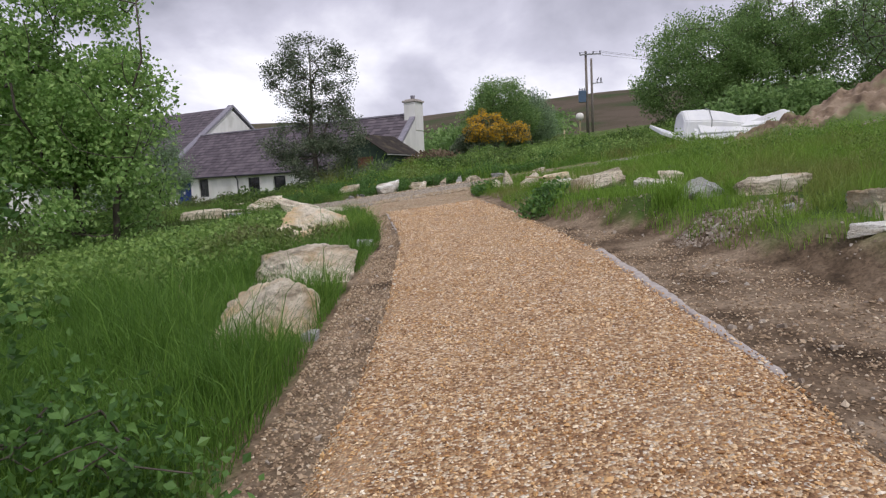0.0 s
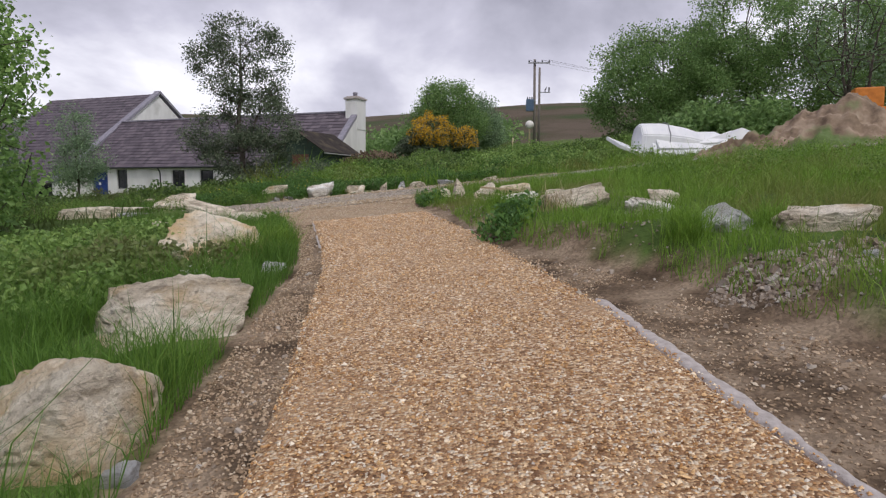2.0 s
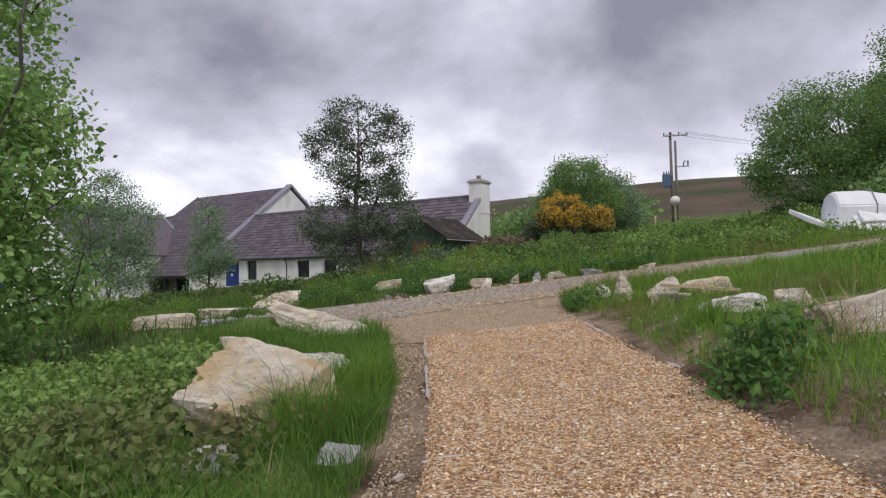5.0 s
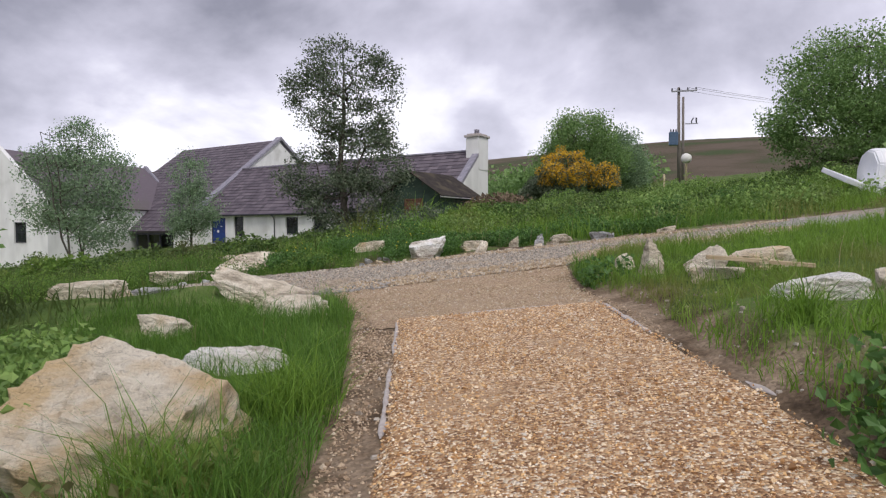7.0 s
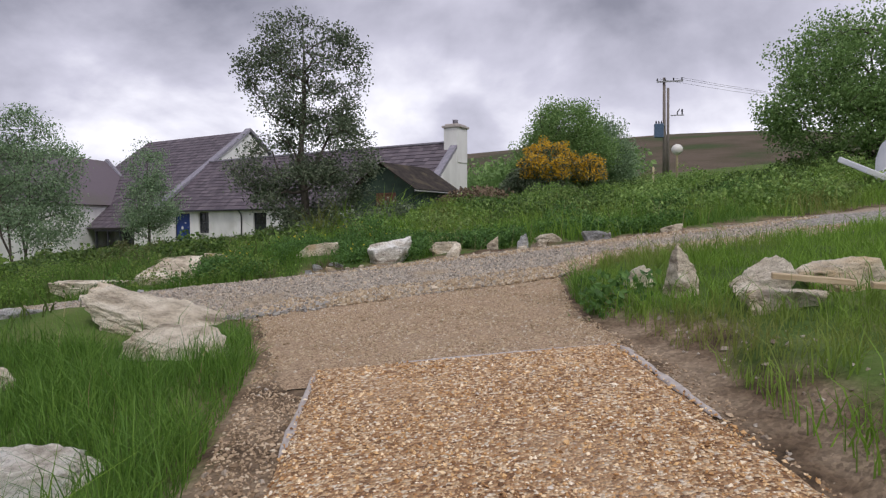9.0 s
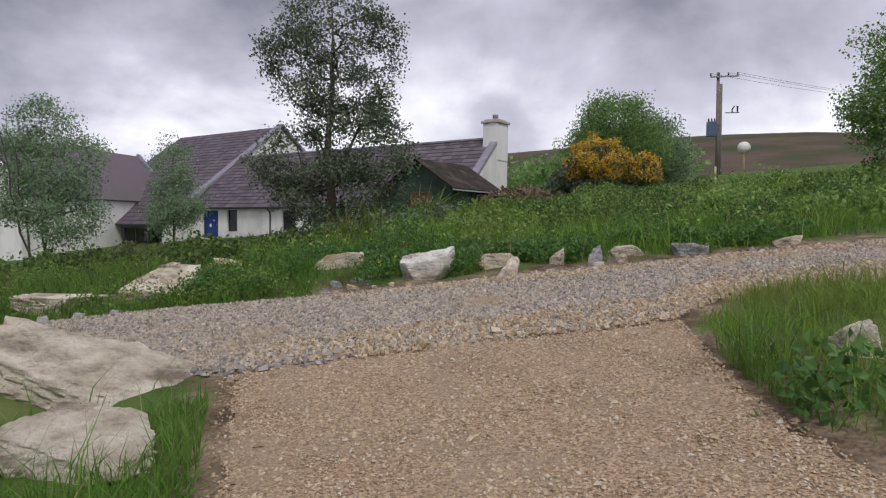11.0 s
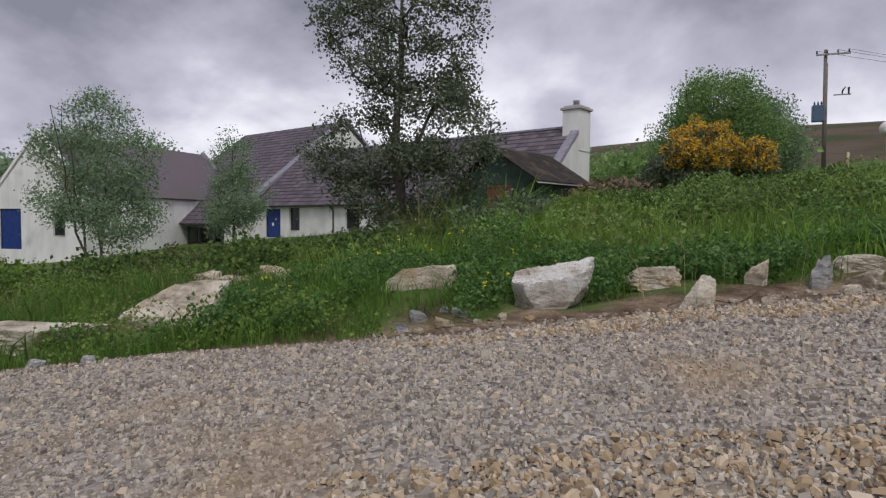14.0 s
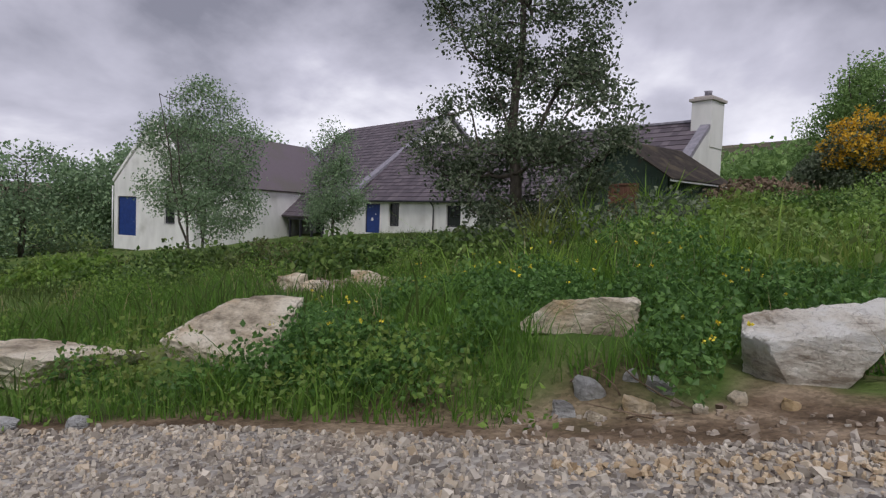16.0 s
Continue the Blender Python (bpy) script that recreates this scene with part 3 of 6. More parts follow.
path = tagged(ribbon("footpath", PATH_L, PATH_R, 220, 40, 0.035, M["gold"], jag=0.012), "golden gravel path with a pale concrete edge", "path", kind="structure")
road = tagged(ribbon("gravel_road", ROAD_NEAR, ROAD_FAR, 260, 30, 0.02, M["grey_gravel"], jag=0.06), "loose grey crushed stone track across the slope", "road", kind="structure")
APRON_L = [(-3.25, 13.5), (-3.85, 14.5), (-4.9, 16.3)]
APRON_R = [(-0.75, 13.9), (-1.25, 15.4), (-1.45, 17.5)]
apron = tagged(ribbon("path_apron", APRON_L, APRON_R, 60, 40, 0.012, M["grit"], jag=0.05), "compacted tan grit between path and track", "ground", kind="structure")


# ---------- stones ----------
def boulder_mesh(name, size, seed, mat, planes=13, sub=4, rough=0.05, flat_top=0.0, cuts=()):
    rng = np.random.RandomState(seed)
    bm = bmesh.new()
    bmesh.ops.create_icosphere(bm, subdivisions=sub, radius=1)
    D = np.array([v.co for v in bm.verts])
    boxy = np.array([(1, 0, 0), (-1, 0, 0), (0, 1, 0), (0, -1, 0), (0, 0, 1), (0, 0, -1)], float) + rng.normal(0, 0.28, (6, 3))
    N = np.vstack([boxy, rng.normal(size=(max(3, planes - 5), 3))])
    N /= np.linalg.norm(N, axis=1)[:, None]
    P = np.concatenate([rng.uniform(0.5, 0.66, 6), rng.uniform(0.66, 0.92, len(N) - 6)])
    if flat_top:
        N = np.vstack([N, [rng.normal() * 0.12, rng.normal() * 0.12, 1]])
        P = np.append(P, 1 - flat_top)
    for a, b, c, p in cuts:
        n = np.array((a, b, c)) / math.sqrt(a * a + b * b + c * c)
        N, P = np.vstack([N, n]), np.append(P, p)
    R = P[None, :] / np.maximum(D @ N.T, 1e-3)
    k = 130.0
    r = -np.log(np.exp(-k * np.minimum(R, 3)).sum(1) + np.exp(-k * 1.25)) / k
    V = D * r[:, None]
    s = Vector((seed * 1.7, seed * 0.9, seed * 0.3))
    for v, p in zip(bm.verts, V):
        q = Vector(p.tolist())
        n = noise.fractal(q * 2.2 + s, 0.8, 2.1, 6) * rough * 1.1
        bed = (q.z * 5.5 + q.x * 1.3 + 1.1 * noise.noise(q * 1.5 + s)) % 1.0
        n += (0.5 - bed) * rough * 0.9 * max(0.0, min(1.0, 0.45 + 1.6 * noise.noise(q * 1.1 - s))) + (noise.noise(q * 7 + s) > 0.32) * -0.35 * rough
        ds, pts = noise.voronoi(q * 2.6 + s)
        n += rough * 0.75 * noise.noise(pts[0] * 9.0) - rough * 0.8 * max(0.0, 1 - (ds[1] - ds[0]) / 0.09)
        n += rough * 0.35 * noise.fractal(q * 9.0 - s, 0.7, 2.0, 3)
        v.co = q * (1 + n)
    lo = min(v.co.z for v in bm.verts)
    ex = [max(abs(v.co[i]) for v in bm.verts) for i in range(3)]
    hi = max(v.co.z for v in bm.verts)
    for v in bm.verts:
        v.co = Vector((v.co.x / ex[0] * size[0] / 2, v.co.y / ex[1] * size[1] / 2, (v.co.z - lo) / (hi - lo) * size[2]))
    for f in bm.faces:
        f.smooth = True
    bm.normal_update()
    for e in bm.edges:
        if len(e.link_faces) == 2 and e.calc_face_angle(0.0) > 0.42:
            e.smooth = False
    me = bpy.data.meshes.new(name)
    bm.to_mesh(me)
    bm.free()
    me.materials.append(mat)
    return me


FOOT = []


def boulder(x, y, size, seed, label, mat="rock", rz=0.0, tilt=(0, 0), sink=0.1, group="landscaping boulders", flat_top=0.0, planes=13, name="boulder", sub=5, rough=0.065, cuts=()):
    ob = part(name, boulder_mesh(name, (size[0], size[1], size[2] * 1.75), seed, M[mat], planes, sub, rough, flat_top, cuts))
    ob.matrix_basis = pose(x, y, zat(x, y) - (0.70 + sink) * size[2], tilt[0], tilt[1], rz)
    FOOT.append((x, y, size[0], size[1]))
    return tagged(ob, label, "rock", group)


# boulders beside the path
boulder(-2.22, 4.66, (1.0, 0.85, 0.47), 3, "cream and ochre faceted boulder on the path verge", "rock_ochre", rz=10, sink=0.05, planes=9, cuts=((-0.62, -0.25, 0.75, 0.34), (0.85, -0.3, 0.3, 0.5)))
boulder(-2.5, 6.72, (1.6, 1.05, 0.46), 8, "grey-cream ridged boulder sunk in long grass", rz=14, flat_top=0.3, planes=8, cuts=((0.45, -0.6, 0.6, 0.46), (-0.35, -0.3, 0.9, 0.58)))
boulder(-3.56, 10.18, (1.26, 1.15, 0.70), 12, "large cream boulder with rust patches and a sloping top", "rock_ochre", rz=6, planes=6, sink=0.08, flat_top=0.3, cuts=((0.05, -0.42, 0.9, 0.44), (0.9, -0.1, -0.25, 0.6), (-0.1, -1, -0.35, 0.58)))
boulder(-5.6, 15.66, (1.98, 1.35, 0.40), 15, "long sloping grey-cream slab beside the track", rz=8, sink=0.15, tilt=(0, 9), planes=8, cuts=((0.3, -0.35, 0.9, 0.38), (0.45, 0.0, 0.9, 0.46)))
boulder(-4.72, 14.5, (1.08, 0.62, 0.24), 18, "small flat layered cream slab in grass", rz=5, flat_top=0.35, planes=7)
boulder(-3.95, 12.05, (1.05, 0.5, 0.24), 21, "low speckled grey-white stone in grass", "rock_white", rz=14, flat_top=0.2, tilt=(0, -6), planes=8)
boulder(-5.9, 13.6, (0.88, 0.5, 0.22), 24, "small flat cream stone in grass", rz=-10, flat_top=0.3)
boulder(-8.6, 15.5, (1.2, 0.65, 0.26), 27, "long flat cream slab in grass", rz=4, flat_top=0.35)
boulder(-8.0, 15.95, (0.98, 0.5, 0.2), 30, "flat grey slab in grass", "rock_grey", rz=12, flat_top=0.35)
boulder(-10.1, 19.55, (1.6, 0.85, 0.32), 33, "thin pale flat slab at the track verge", rz=10, flat_top=0.4, planes=8)
boulder(-9.05, 20.5, (1.7, 1.0, 0.54), 36, "broad rounded grey-cream boulder in weeds", rz=-6, sub=5, planes=9, cuts=((0.1, -0.45, 0.85, 0.4), (-0.5, -0.3, 0.7, 0.5)))
boulder(-5.95, 20.85, (0.98, 0.6, 0.24), 39, "cream boulder with ochre face in nettles", rz=4, flat_top=0.2, planes=8)
boulder(-4.70, 20.93, (0.95, 0.55, 0.46), 43, "blocky white quartz boulder on the soil bank", "rock_white", rough=0.055, rz=18, tilt=(8, 0), planes=7, sink=0.02, cuts=((0.75, -0.3, -0.55, 0.42), (-0.22, -0.1, 1.0, 0.45), (-0.8, -0.4, -0.3, 0.5)))
boulder(-3.72, 21.6, (0.7, 0.45, 0.22), 45, "flat layered grey-brown stone on the bank", rz=3, flat_top=0.3)
boulder(-3.33, 20.32, (0.42, 0.36, 0.28), 48, "cream wedge-shaped stone at the track edge", rz=30, planes=7, sink=0.06, cuts=((-0.7, 0, 0.6, 0.4),))
boulder(-2.76, 21.5, (0.3, 0.28, 0.28), 51, "small tan stone on the bank", rz=50, planes=8)
boulder(-2.23, 21.5, (0.3, 0.26, 0.33), 54, "small upright grey stone on the bank", "rock_grey", rz=10, planes=8)
boulder(-1.9, 21.42, (0.34, 0.3, 0.19), 57, "small round cream stone on the bank", rz=-20)
boulder(-1.72, 22.1, (0.55, 0.4, 0.15), 60, "flat grey-brown stone on the bank", rz=12, flat_top=0.4)
boulder(-0.85, 22.0, (0.62, 0.4, 0.19), 63, "flat grey stone on the bank", "rock_grey", rz=16, flat_top=0.3)
boulder(0.6, 22.3, (0.5, 0.4, 0.14), 64, "small flat cream stone on the bank", rz=20, flat_top=0.3)
boulder(-0.30, 15.55, (0.46, 0.36, 0.48), 66, "upright pale pointed stone in grass", rz=20, planes=6, cuts=((0.75, 0, 0.65, 0.5), (-0.8, 0, 0.5, 0.55)))
boulder(-0.63, 15.95, (0.36, 0.3, 0.22), 69, "small cream stone in grass", rz=-12)
boulder(0.30, 15.2, (0.56, 0.5, 0.32), 72, "grey-brown flat stone in grass", rz=18, flat_top=0.2, tilt=(0, -12))
boulder(0.98, 15.4, (0.95, 0.6, 0.27), 75, "broad cream slab in grass", "rock_ochre", rz=6, flat_top=0.4, rough=0.075)
boulder(0.30, 14.72, (0.66, 0.4, 0.14), 76, "thin grey-brown slab lying in grass", rz=-4, flat_top=0.4)
boulder(0.82, 13.1, (0.92, 0.6, 0.2), 78, "rough white and brown boulder in grass", "rock_white", rz=12, tilt=(0, -6), planes=8, rough=0.085, flat_top=0.25)
boulder(1.5, 13.3, (0.6, 0.45, 0.24), 81, "small pale stone on the bank", rz=-8)
boulder(1.5, 10.95, (1.3, 0.75, 0.33), 84, "low cream slab on the soil bank", rz=10, flat_top=0.25, tilt=(0, -5), planes=9)
boulder(2.3, 9.75, (0.84, 0.5, 0.2), 87, "white wedge-shaped slab on the soil bank", "rock_white", rz=-14, flat_top=0.25, tilt=(4, 8), planes=8)
boulder(2.72, 10.8, (0.52, 0.42, 0.22), 90, "small grey-cream slab in grass", rz=5, flat_top=0.3)
boulder(2.52, 8.1, (0.78, 0.5, 0.28), 93, "blue-grey boulder half hidden in grass", "rock_grey", rz=10, cuts=((-0.5, -0.2, 0.8, 0.4), (0.5, -0.3, 0.8, 0.45)))
boulder(3.2, 7.6, (0.95, 0.65, 0.25), 96, "flat-topped cream and brown slab above rubble", rz=-6, flat_top=0.3)
boulder(3.5, 5.65, (0.62, 0.5, 0.3), 99, "rounded pale grey boulder in grass", rz=20, flat_top=0.15)
boulder(3.1, 4.95, (0.5, 0.25, 0.08), 102, "thin pale slab lying in grass", "rock_white", rz=12, flat_top=0.4)
boulder(-2.45, 9.15, (0.34, 0.26, 0.12), 105, "small speckled grey-white stone in grass", "rock_grey", rz=12)
boulder(-3.35, 9.0, (0.45, 0.3, 0.16), 108, "small pale flat stone in grass", "rock_white", rz=-20)

# ---------- trees ----------
def leaf_cloud(centres, spread, per, size, rng, squash=0.8, droop=0.0):
    """Folded leaves strewn round the given points."""
    n = len(centres) * per
    C = np.repeat(np.asarray(centres), per, 0) + np.clip(rng.normal(size=(n, 3)), -1.7, 1.7) * np.array([spread, spread, spread * squash])
    a = rng.normal(size=(n, 3))
    a[:, 2] -= droop
    a /= np.linalg.norm(a, axis=1)[:, None]
    b = np.cross(a, rng.normal(size=(n, 3)))
    b /= np.linalg.norm(b, axis=1)[:, None] + 1e-9
    c = np.cross(a, b)
    L = (size * rng.uniform(0.6, 1.3, n))[:, None]
    W = L * 0.36
    V = np.stack([C - a * L / 2, C + b * W - c * W * 0.35, C + a * L / 2, C - b * W - c * W * 0.35], 1)
    I = np.arange(n * 4).reshape(n, 4)
    return V.reshape(-1, 3), np.concatenate([I[:, [0, 1, 2]], I[:, [0, 2, 3]]])


def branch_skeleton(base, top, lean, anchors, rng, nodes=9):
    """Links each anchor to the nearest wood already grown, so that limbs fork towards the crown."""
    P = [np.array([lean[0] * t, lean[1] * t, top * t]) + np.array([rng.normal() * 0.05 * top * 0.2, rng.normal() * 0.05 * top * 0.2, 0]) * (t > 0) for t in np.linspace(0, 1, nodes)]
    par = [-1] + list(range(nodes - 1))
    order = np.argsort([np.hypot(a[0] - lean[0] * a[2] / top, a[1] - lean[1] * a[2] / top) + 0.15 * abs(a[2] - top * 0.5) for a in anchors])
    for i in order:
        a = np.asarray(anchors[i])
        Q = np.array(P)
        d = np.linalg.norm(Q - a, axis=1) + 0.9 * np.maximum(Q[:, 2] - a[2] + 0.1, 0) + (Q[:, 2] < 0.12 * top) * 5
        j = int(np.argmin(d))
        midp = (P[j] + a) / 2 + rng.normal(size=3) * 0.06 * np.linalg.norm(P[j] - a) + np.array([0, 0, -0.04 * np.linalg.norm(P[j] - a)])
        P.append(midp)
        par.append(j)
        P.append(a)
        par.append(len(P) - 2)
    w = np.zeros(len(P))
    kids = np.zeros(len(P), int)
    for p in par:
        if p >= 0:
            kids[p] += 1
    for k in range(len(P) - 1, -1, -1):
        if kids[k] == 0:
            w[k] = 1
    for k in range(len(P) - 1, 0, -1):
        w[par[k]] += w[k]
    return np.array(P), par, w


def tree(name, x, y, top, r0, blobs, n_anchor, per, leaf, mat, seed, label, category="tree", spread=0.3, lean=(0, 0), group="", gaps=0.0, stems=1, flowers=None, twig=0.006, lift=0.0, droop=0.0, shell=0.55):
    """A trunk with limbs and a crown of many leaves; blobs: the ellipsoids (cx, cy, cz, rx, ry, rz) that the crown fills."""
    rng = np.random.RandomState(seed)
    root = thing(name, (x, y, zat(x, y) + lift - 0.05), label, category, group)
    vol = np.array([b[3] * b[4] * b[5] for b in blobs])
    anchors = []
    while len(anchors) < n_anchor:
        b = blobs[rng.choice(len(blobs), p=vol / vol.sum())]
        d = rng.normal(size=3)
        d /= np.linalg.norm(d)
        p = np.array(b[:3]) + d * (shell + (1 - shell) * rng.uniform(0, 1)) ** 0.5 * np.array(b[3:]) * rng.uniform(0.75, 1.06)
        if p[2] < 0.12:
            continue
        if gaps and noise.noise(Vector((p * (1.6 / max(0.6, b[3]))).tolist()) + Vector((seed, 0, 0))) < gaps - 0.5:
            continue
        anchors.append(p)
    bm = bmesh.new()
    per_stem = [[] for _ in range(stems)]
    offs = [np.array([rng.normal() * 0.12 * top * (stems > 1), rng.normal() * 0.12 * top * (stems > 1)]) * 0.3 for _ in range(stems)]
    for a in anchors:
        k = rng.randint(stems)
        per_stem[k].append(a)
    for k in range(stems):
        ln = (lean[0] + offs[k][0] * 3, lean[1] + offs[k][1] * 3)
        P, par, w = branch_skeleton(None, top, ln, per_stem[k], rng)
        P = P + np.array([offs[k][0], offs[k][1], 0])
        rad = np.maximum(r0 / math.sqrt(stems) * np.sqrt(w / w[0]) * (1.0 if stems == 1 else 0.8), twig)
        for i, p in enumerate(par):
            if p >= 0:
                ra = min(rad[p], rad[i] * 1.35)
                tube(bm, [Vector(P[p].tolist()), Vector(P[i].tolist())], [float(ra), float(rad[i])], 6 if rad[i] > 0.03 else 4, caps=False)
    part("trunk", bm, M["bark"], root)
    V, F = leaf_cloud(anchors, spread, per, leaf, rng, droop=droop)
    part("crown", mesh_of("crown", V, F, M[mat]), None, root)
    if flowers:
        fm, n, size, zmin = flowers
        pick = [a for a in anchors if a[2] > zmin]
        V, F = leaf_cloud([np.asarray(a) * np.array([1.06, 1.06, 1.05]) for a in pick], spread * 0.8, n, size, rng)
        part("blossom", mesh_of("blossom", V, F, M[fm]), None, root, "dense yellow flowers")
    return root


tree("alder_tree", -10.15, 29.6, 7.5, 0.15,
     [(0.05, 0, 6.65, 1.75, 1.7, 1.2), (-1.1, 0, 6.0, 1.2, 1.4, 1.0), (1.2, 0, 6.05, 1.15, 1.4, 1.05), (-0.5, 0, 4.8, 1.3, 1.4, 0.8), (0.7, 0, 4.6, 1.2, 1.4, 0.9), (-1.3, 0, 2.8, 1.5, 1.6, 1.1), (1.3, -0.3, 3.0, 1.4, 1.6, 1.25), (0.1, 0, 1.8, 2.1, 1.9, 1.2), (0.1, 0, 3.9, 1.3, 1.3, 0.9)],
     560, 58, 0.09, "alder_leaf", 5, "tall dark alder with an open airy crown", spread=0.2, lean=(0.0, 0), gaps=0.34, shell=0.6)
tree("birch_tree", -28.9, 36.9, 7.6, 0.13,
     [(0.2, 0, 6.9, 1.5, 1.6, 1.5), (-1.7, 0, 5.6, 1.5, 1.5, 1.5), (1.7, 0, 5.3, 1.4, 1.6, 1.6), (-2.2, 0, 3.4, 1.3, 1.4, 1.3), (1.5, 0, 2.8, 1.6, 1.6, 1.5), (-0.3, 0, 3.6, 1.3, 1.5, 1.4)],
     330, 75, 0.115, "birch_leaf", 9, "multi-stemmed birch with drooping pale green leaves", spread=0.34, gaps=0.34, stems=4, droop=0.7)
tree("birch_tree", -26.6, 43.6, 6.4, 0.08,
     [(0, 0, 5.0, 1.2, 1.3, 1.9), (0.3, 0, 3.2, 1.6, 1.6, 1.5), (-0.3, 0, 1.9, 1.4, 1.4, 1.1)],
     150, 75, 0.115, "birch_leaf", 10, "slender young birch before the roof", spread=0.32, gaps=0.25, droop=0.5)
tree("leafy_tree", -9.0, 11.4, 4.6, 0.12,
     [(-0.6, -0.2, 4.6, 1.9, 1.9, 2.0), (0.2, 0, 3.0, 1.7, 1.7, 1.4), (-0.3, 0, 1.5, 2.0, 2.0, 1.4), (-1.6, -0.4, 3.2, 2.0, 2.0, 2.2)],
     400, 120, 0.11, "ash_leaf", 11, "bright green leafy tree above the brambles", spread=0.26, gaps=0.22, stems=2)
tree("hawthorn_bush", -2.1, 1.5, 1.9, 0.05,
     [(0.15, 0, 0.36, 0.75, 0.6, 0.33), (-0.75, -0.1, 0.9, 0.45, 0.5, 0.9), (-0.12, 0.0, 1.25, 0.22, 0.35, 0.6)],
     150, 48, 0.055, "haw_leaf", 12, "hawthorn bush with fresh green leaves beside the path", "bush", spread=0.12, gaps=0.25, stems=3, twig=0.004)
tree("willow_bush", -2.0, 48.0, 4.6, 0.14,
     [(0.2, 0, 3.7, 2.0, 2.2, 1.9), (-1.2, 0, 2.2, 1.8, 1.9, 1.7), (1.4, 0, 2.5, 1.7, 1.9, 1.7)],
     170, 230, 0.12, "hedge_leaf", 13, "rounded green willow bush on the slope", "bush", spread=0.4, stems=3)
tree("willow_bush", 0.6, 51.0, 3.0, 0.12,
     [(0, 0, 2.5, 1.7, 1.9, 1.8), (-1.0, 0, 1.6, 1.6, 1.6, 1.4), (0.8, 0, 1.4, 1.4, 1.4, 1.2)],
     130, 170, 0.12, "birch_leaf", 14, "grey-green willow bush on the slope", "bush", spread=0.4, stems=3)
tree("gorse_bush", -2.55, 43.8, 2.2, 0.07, [(0, 0, 1.75, 1.35, 1.5, 1.3), (-0.4, 0, 0.9, 1.3, 1.4, 0.9)],
     150, 80, 0.10, "alder_leaf", 15, "gorse bush covered with yellow flowers", "bush", spread=0.2, stems=3, flowers=("gorse_flower", 80, 0.11, 1.0))
tree("gorse_bush", -0.45, 44.6, 1.7, 0.06, [(0, 0, 1.15, 0.85, 1.1, 0.95)],
     80, 80, 0.10, "alder_leaf", 16, "smaller gorse bush with yellow flowers", "bush", spread=0.2, stems=3, flowers=("gorse_flower", 60, 0.11, 0.8))
for i, (x, y, h, w) in enumerate(((11.3, 40.5, 6.9, 4.1), (16.6, 41.0, 9.4, 4.4), (24.5, 43.0, 8.0, 3.8), (31.0, 38.0, 9.5, 4.8))):
    tree("hedgerow_tree", x, y, h * 0.8, 0.2,
         [(0, 0, h * 0.66, w, w * 0.8, h * 0.34), (-w * 0.35, -0.5, h * 0.36, w * 0.8, w * 0.7, h * 0.3), (w * 0.4, -0.4, h * 0.36, w * 0.8, w * 0.7, h * 0.3)],
         230, 240, 0.125, "hedge_leaf", 20 + i, "full green hedgerow tree behind the spoil heap", spread=0.42, group="hedgerow trees", stems=2)
tree("bare_tree", 19.5, 35.6, 8.0, 0.2, [(0, 0, 5.6, 2.8, 2.6, 3.0), (0.3, 0, 3.4, 2.4, 2.2, 1.6)], 170, 12, 0.16, "birch_leaf", 30,
     "sparsely leaved tree with dark bare branches", spread=0.4, stems=4, twig=0.016)
for i, (x, y, h, w) in enumerate(((-54.0, 50.0, 8.5, 4.2), (-60.0, 45.0, 9.5, 5.0), (-49.0, 60.0, 9.5, 4.5), (-65.0, 37.0, 9.0, 5.0), (-58.0, 54.0, 9.0, 4.5))):
    tree("hedgerow_tree", x, y, h * 0.8, 0.2, [(0, 0, h * 0.62, w, w, h * 0.36), (0, 0, h * 0.3, w, w, h * 0.28)],
         150, 60, 0.32, "birch_leaf", 40 + i, "grey-green distant tree beside the buildings", spread=0.7, group="trees beyond the house", stems=2)


# ---------- house ----------
U, VV = Vector((0.9455, -0.3256, 0)), Vector((0.3256, 0.9455, 0))
HOUSE = (-31.55, 53.35)
HZ = 1.0
house = thing("house", (HOUSE[0], HOUSE[1], HZ), "long white cottage with slate roofs and blue doors", "house", rz=-19.0)


def slab_between(bm, a, b, c, d, thick):
    """A slab with the corners a to d on its upper face."""
    a, b, c, d = (Vector(p) for p in (a, b, c, d))
    n = (b - a).cross(d - a).normalized()
    top = [bm.verts.new(p) for p in (a, b, c, d)]
    low = [bm.verts.new(p - n * thick) for p in (a, b, c, d)]
    bm.faces.new(top)
    bm.faces.new(low[::-1])
    for i in range(4):
        bm.faces.new((top[i], low[i], low[(i + 1) % 4], top[(i + 1) % 4]))
    bmesh.ops.recalc_face_normals(bm, faces=bm.faces)
    return bm


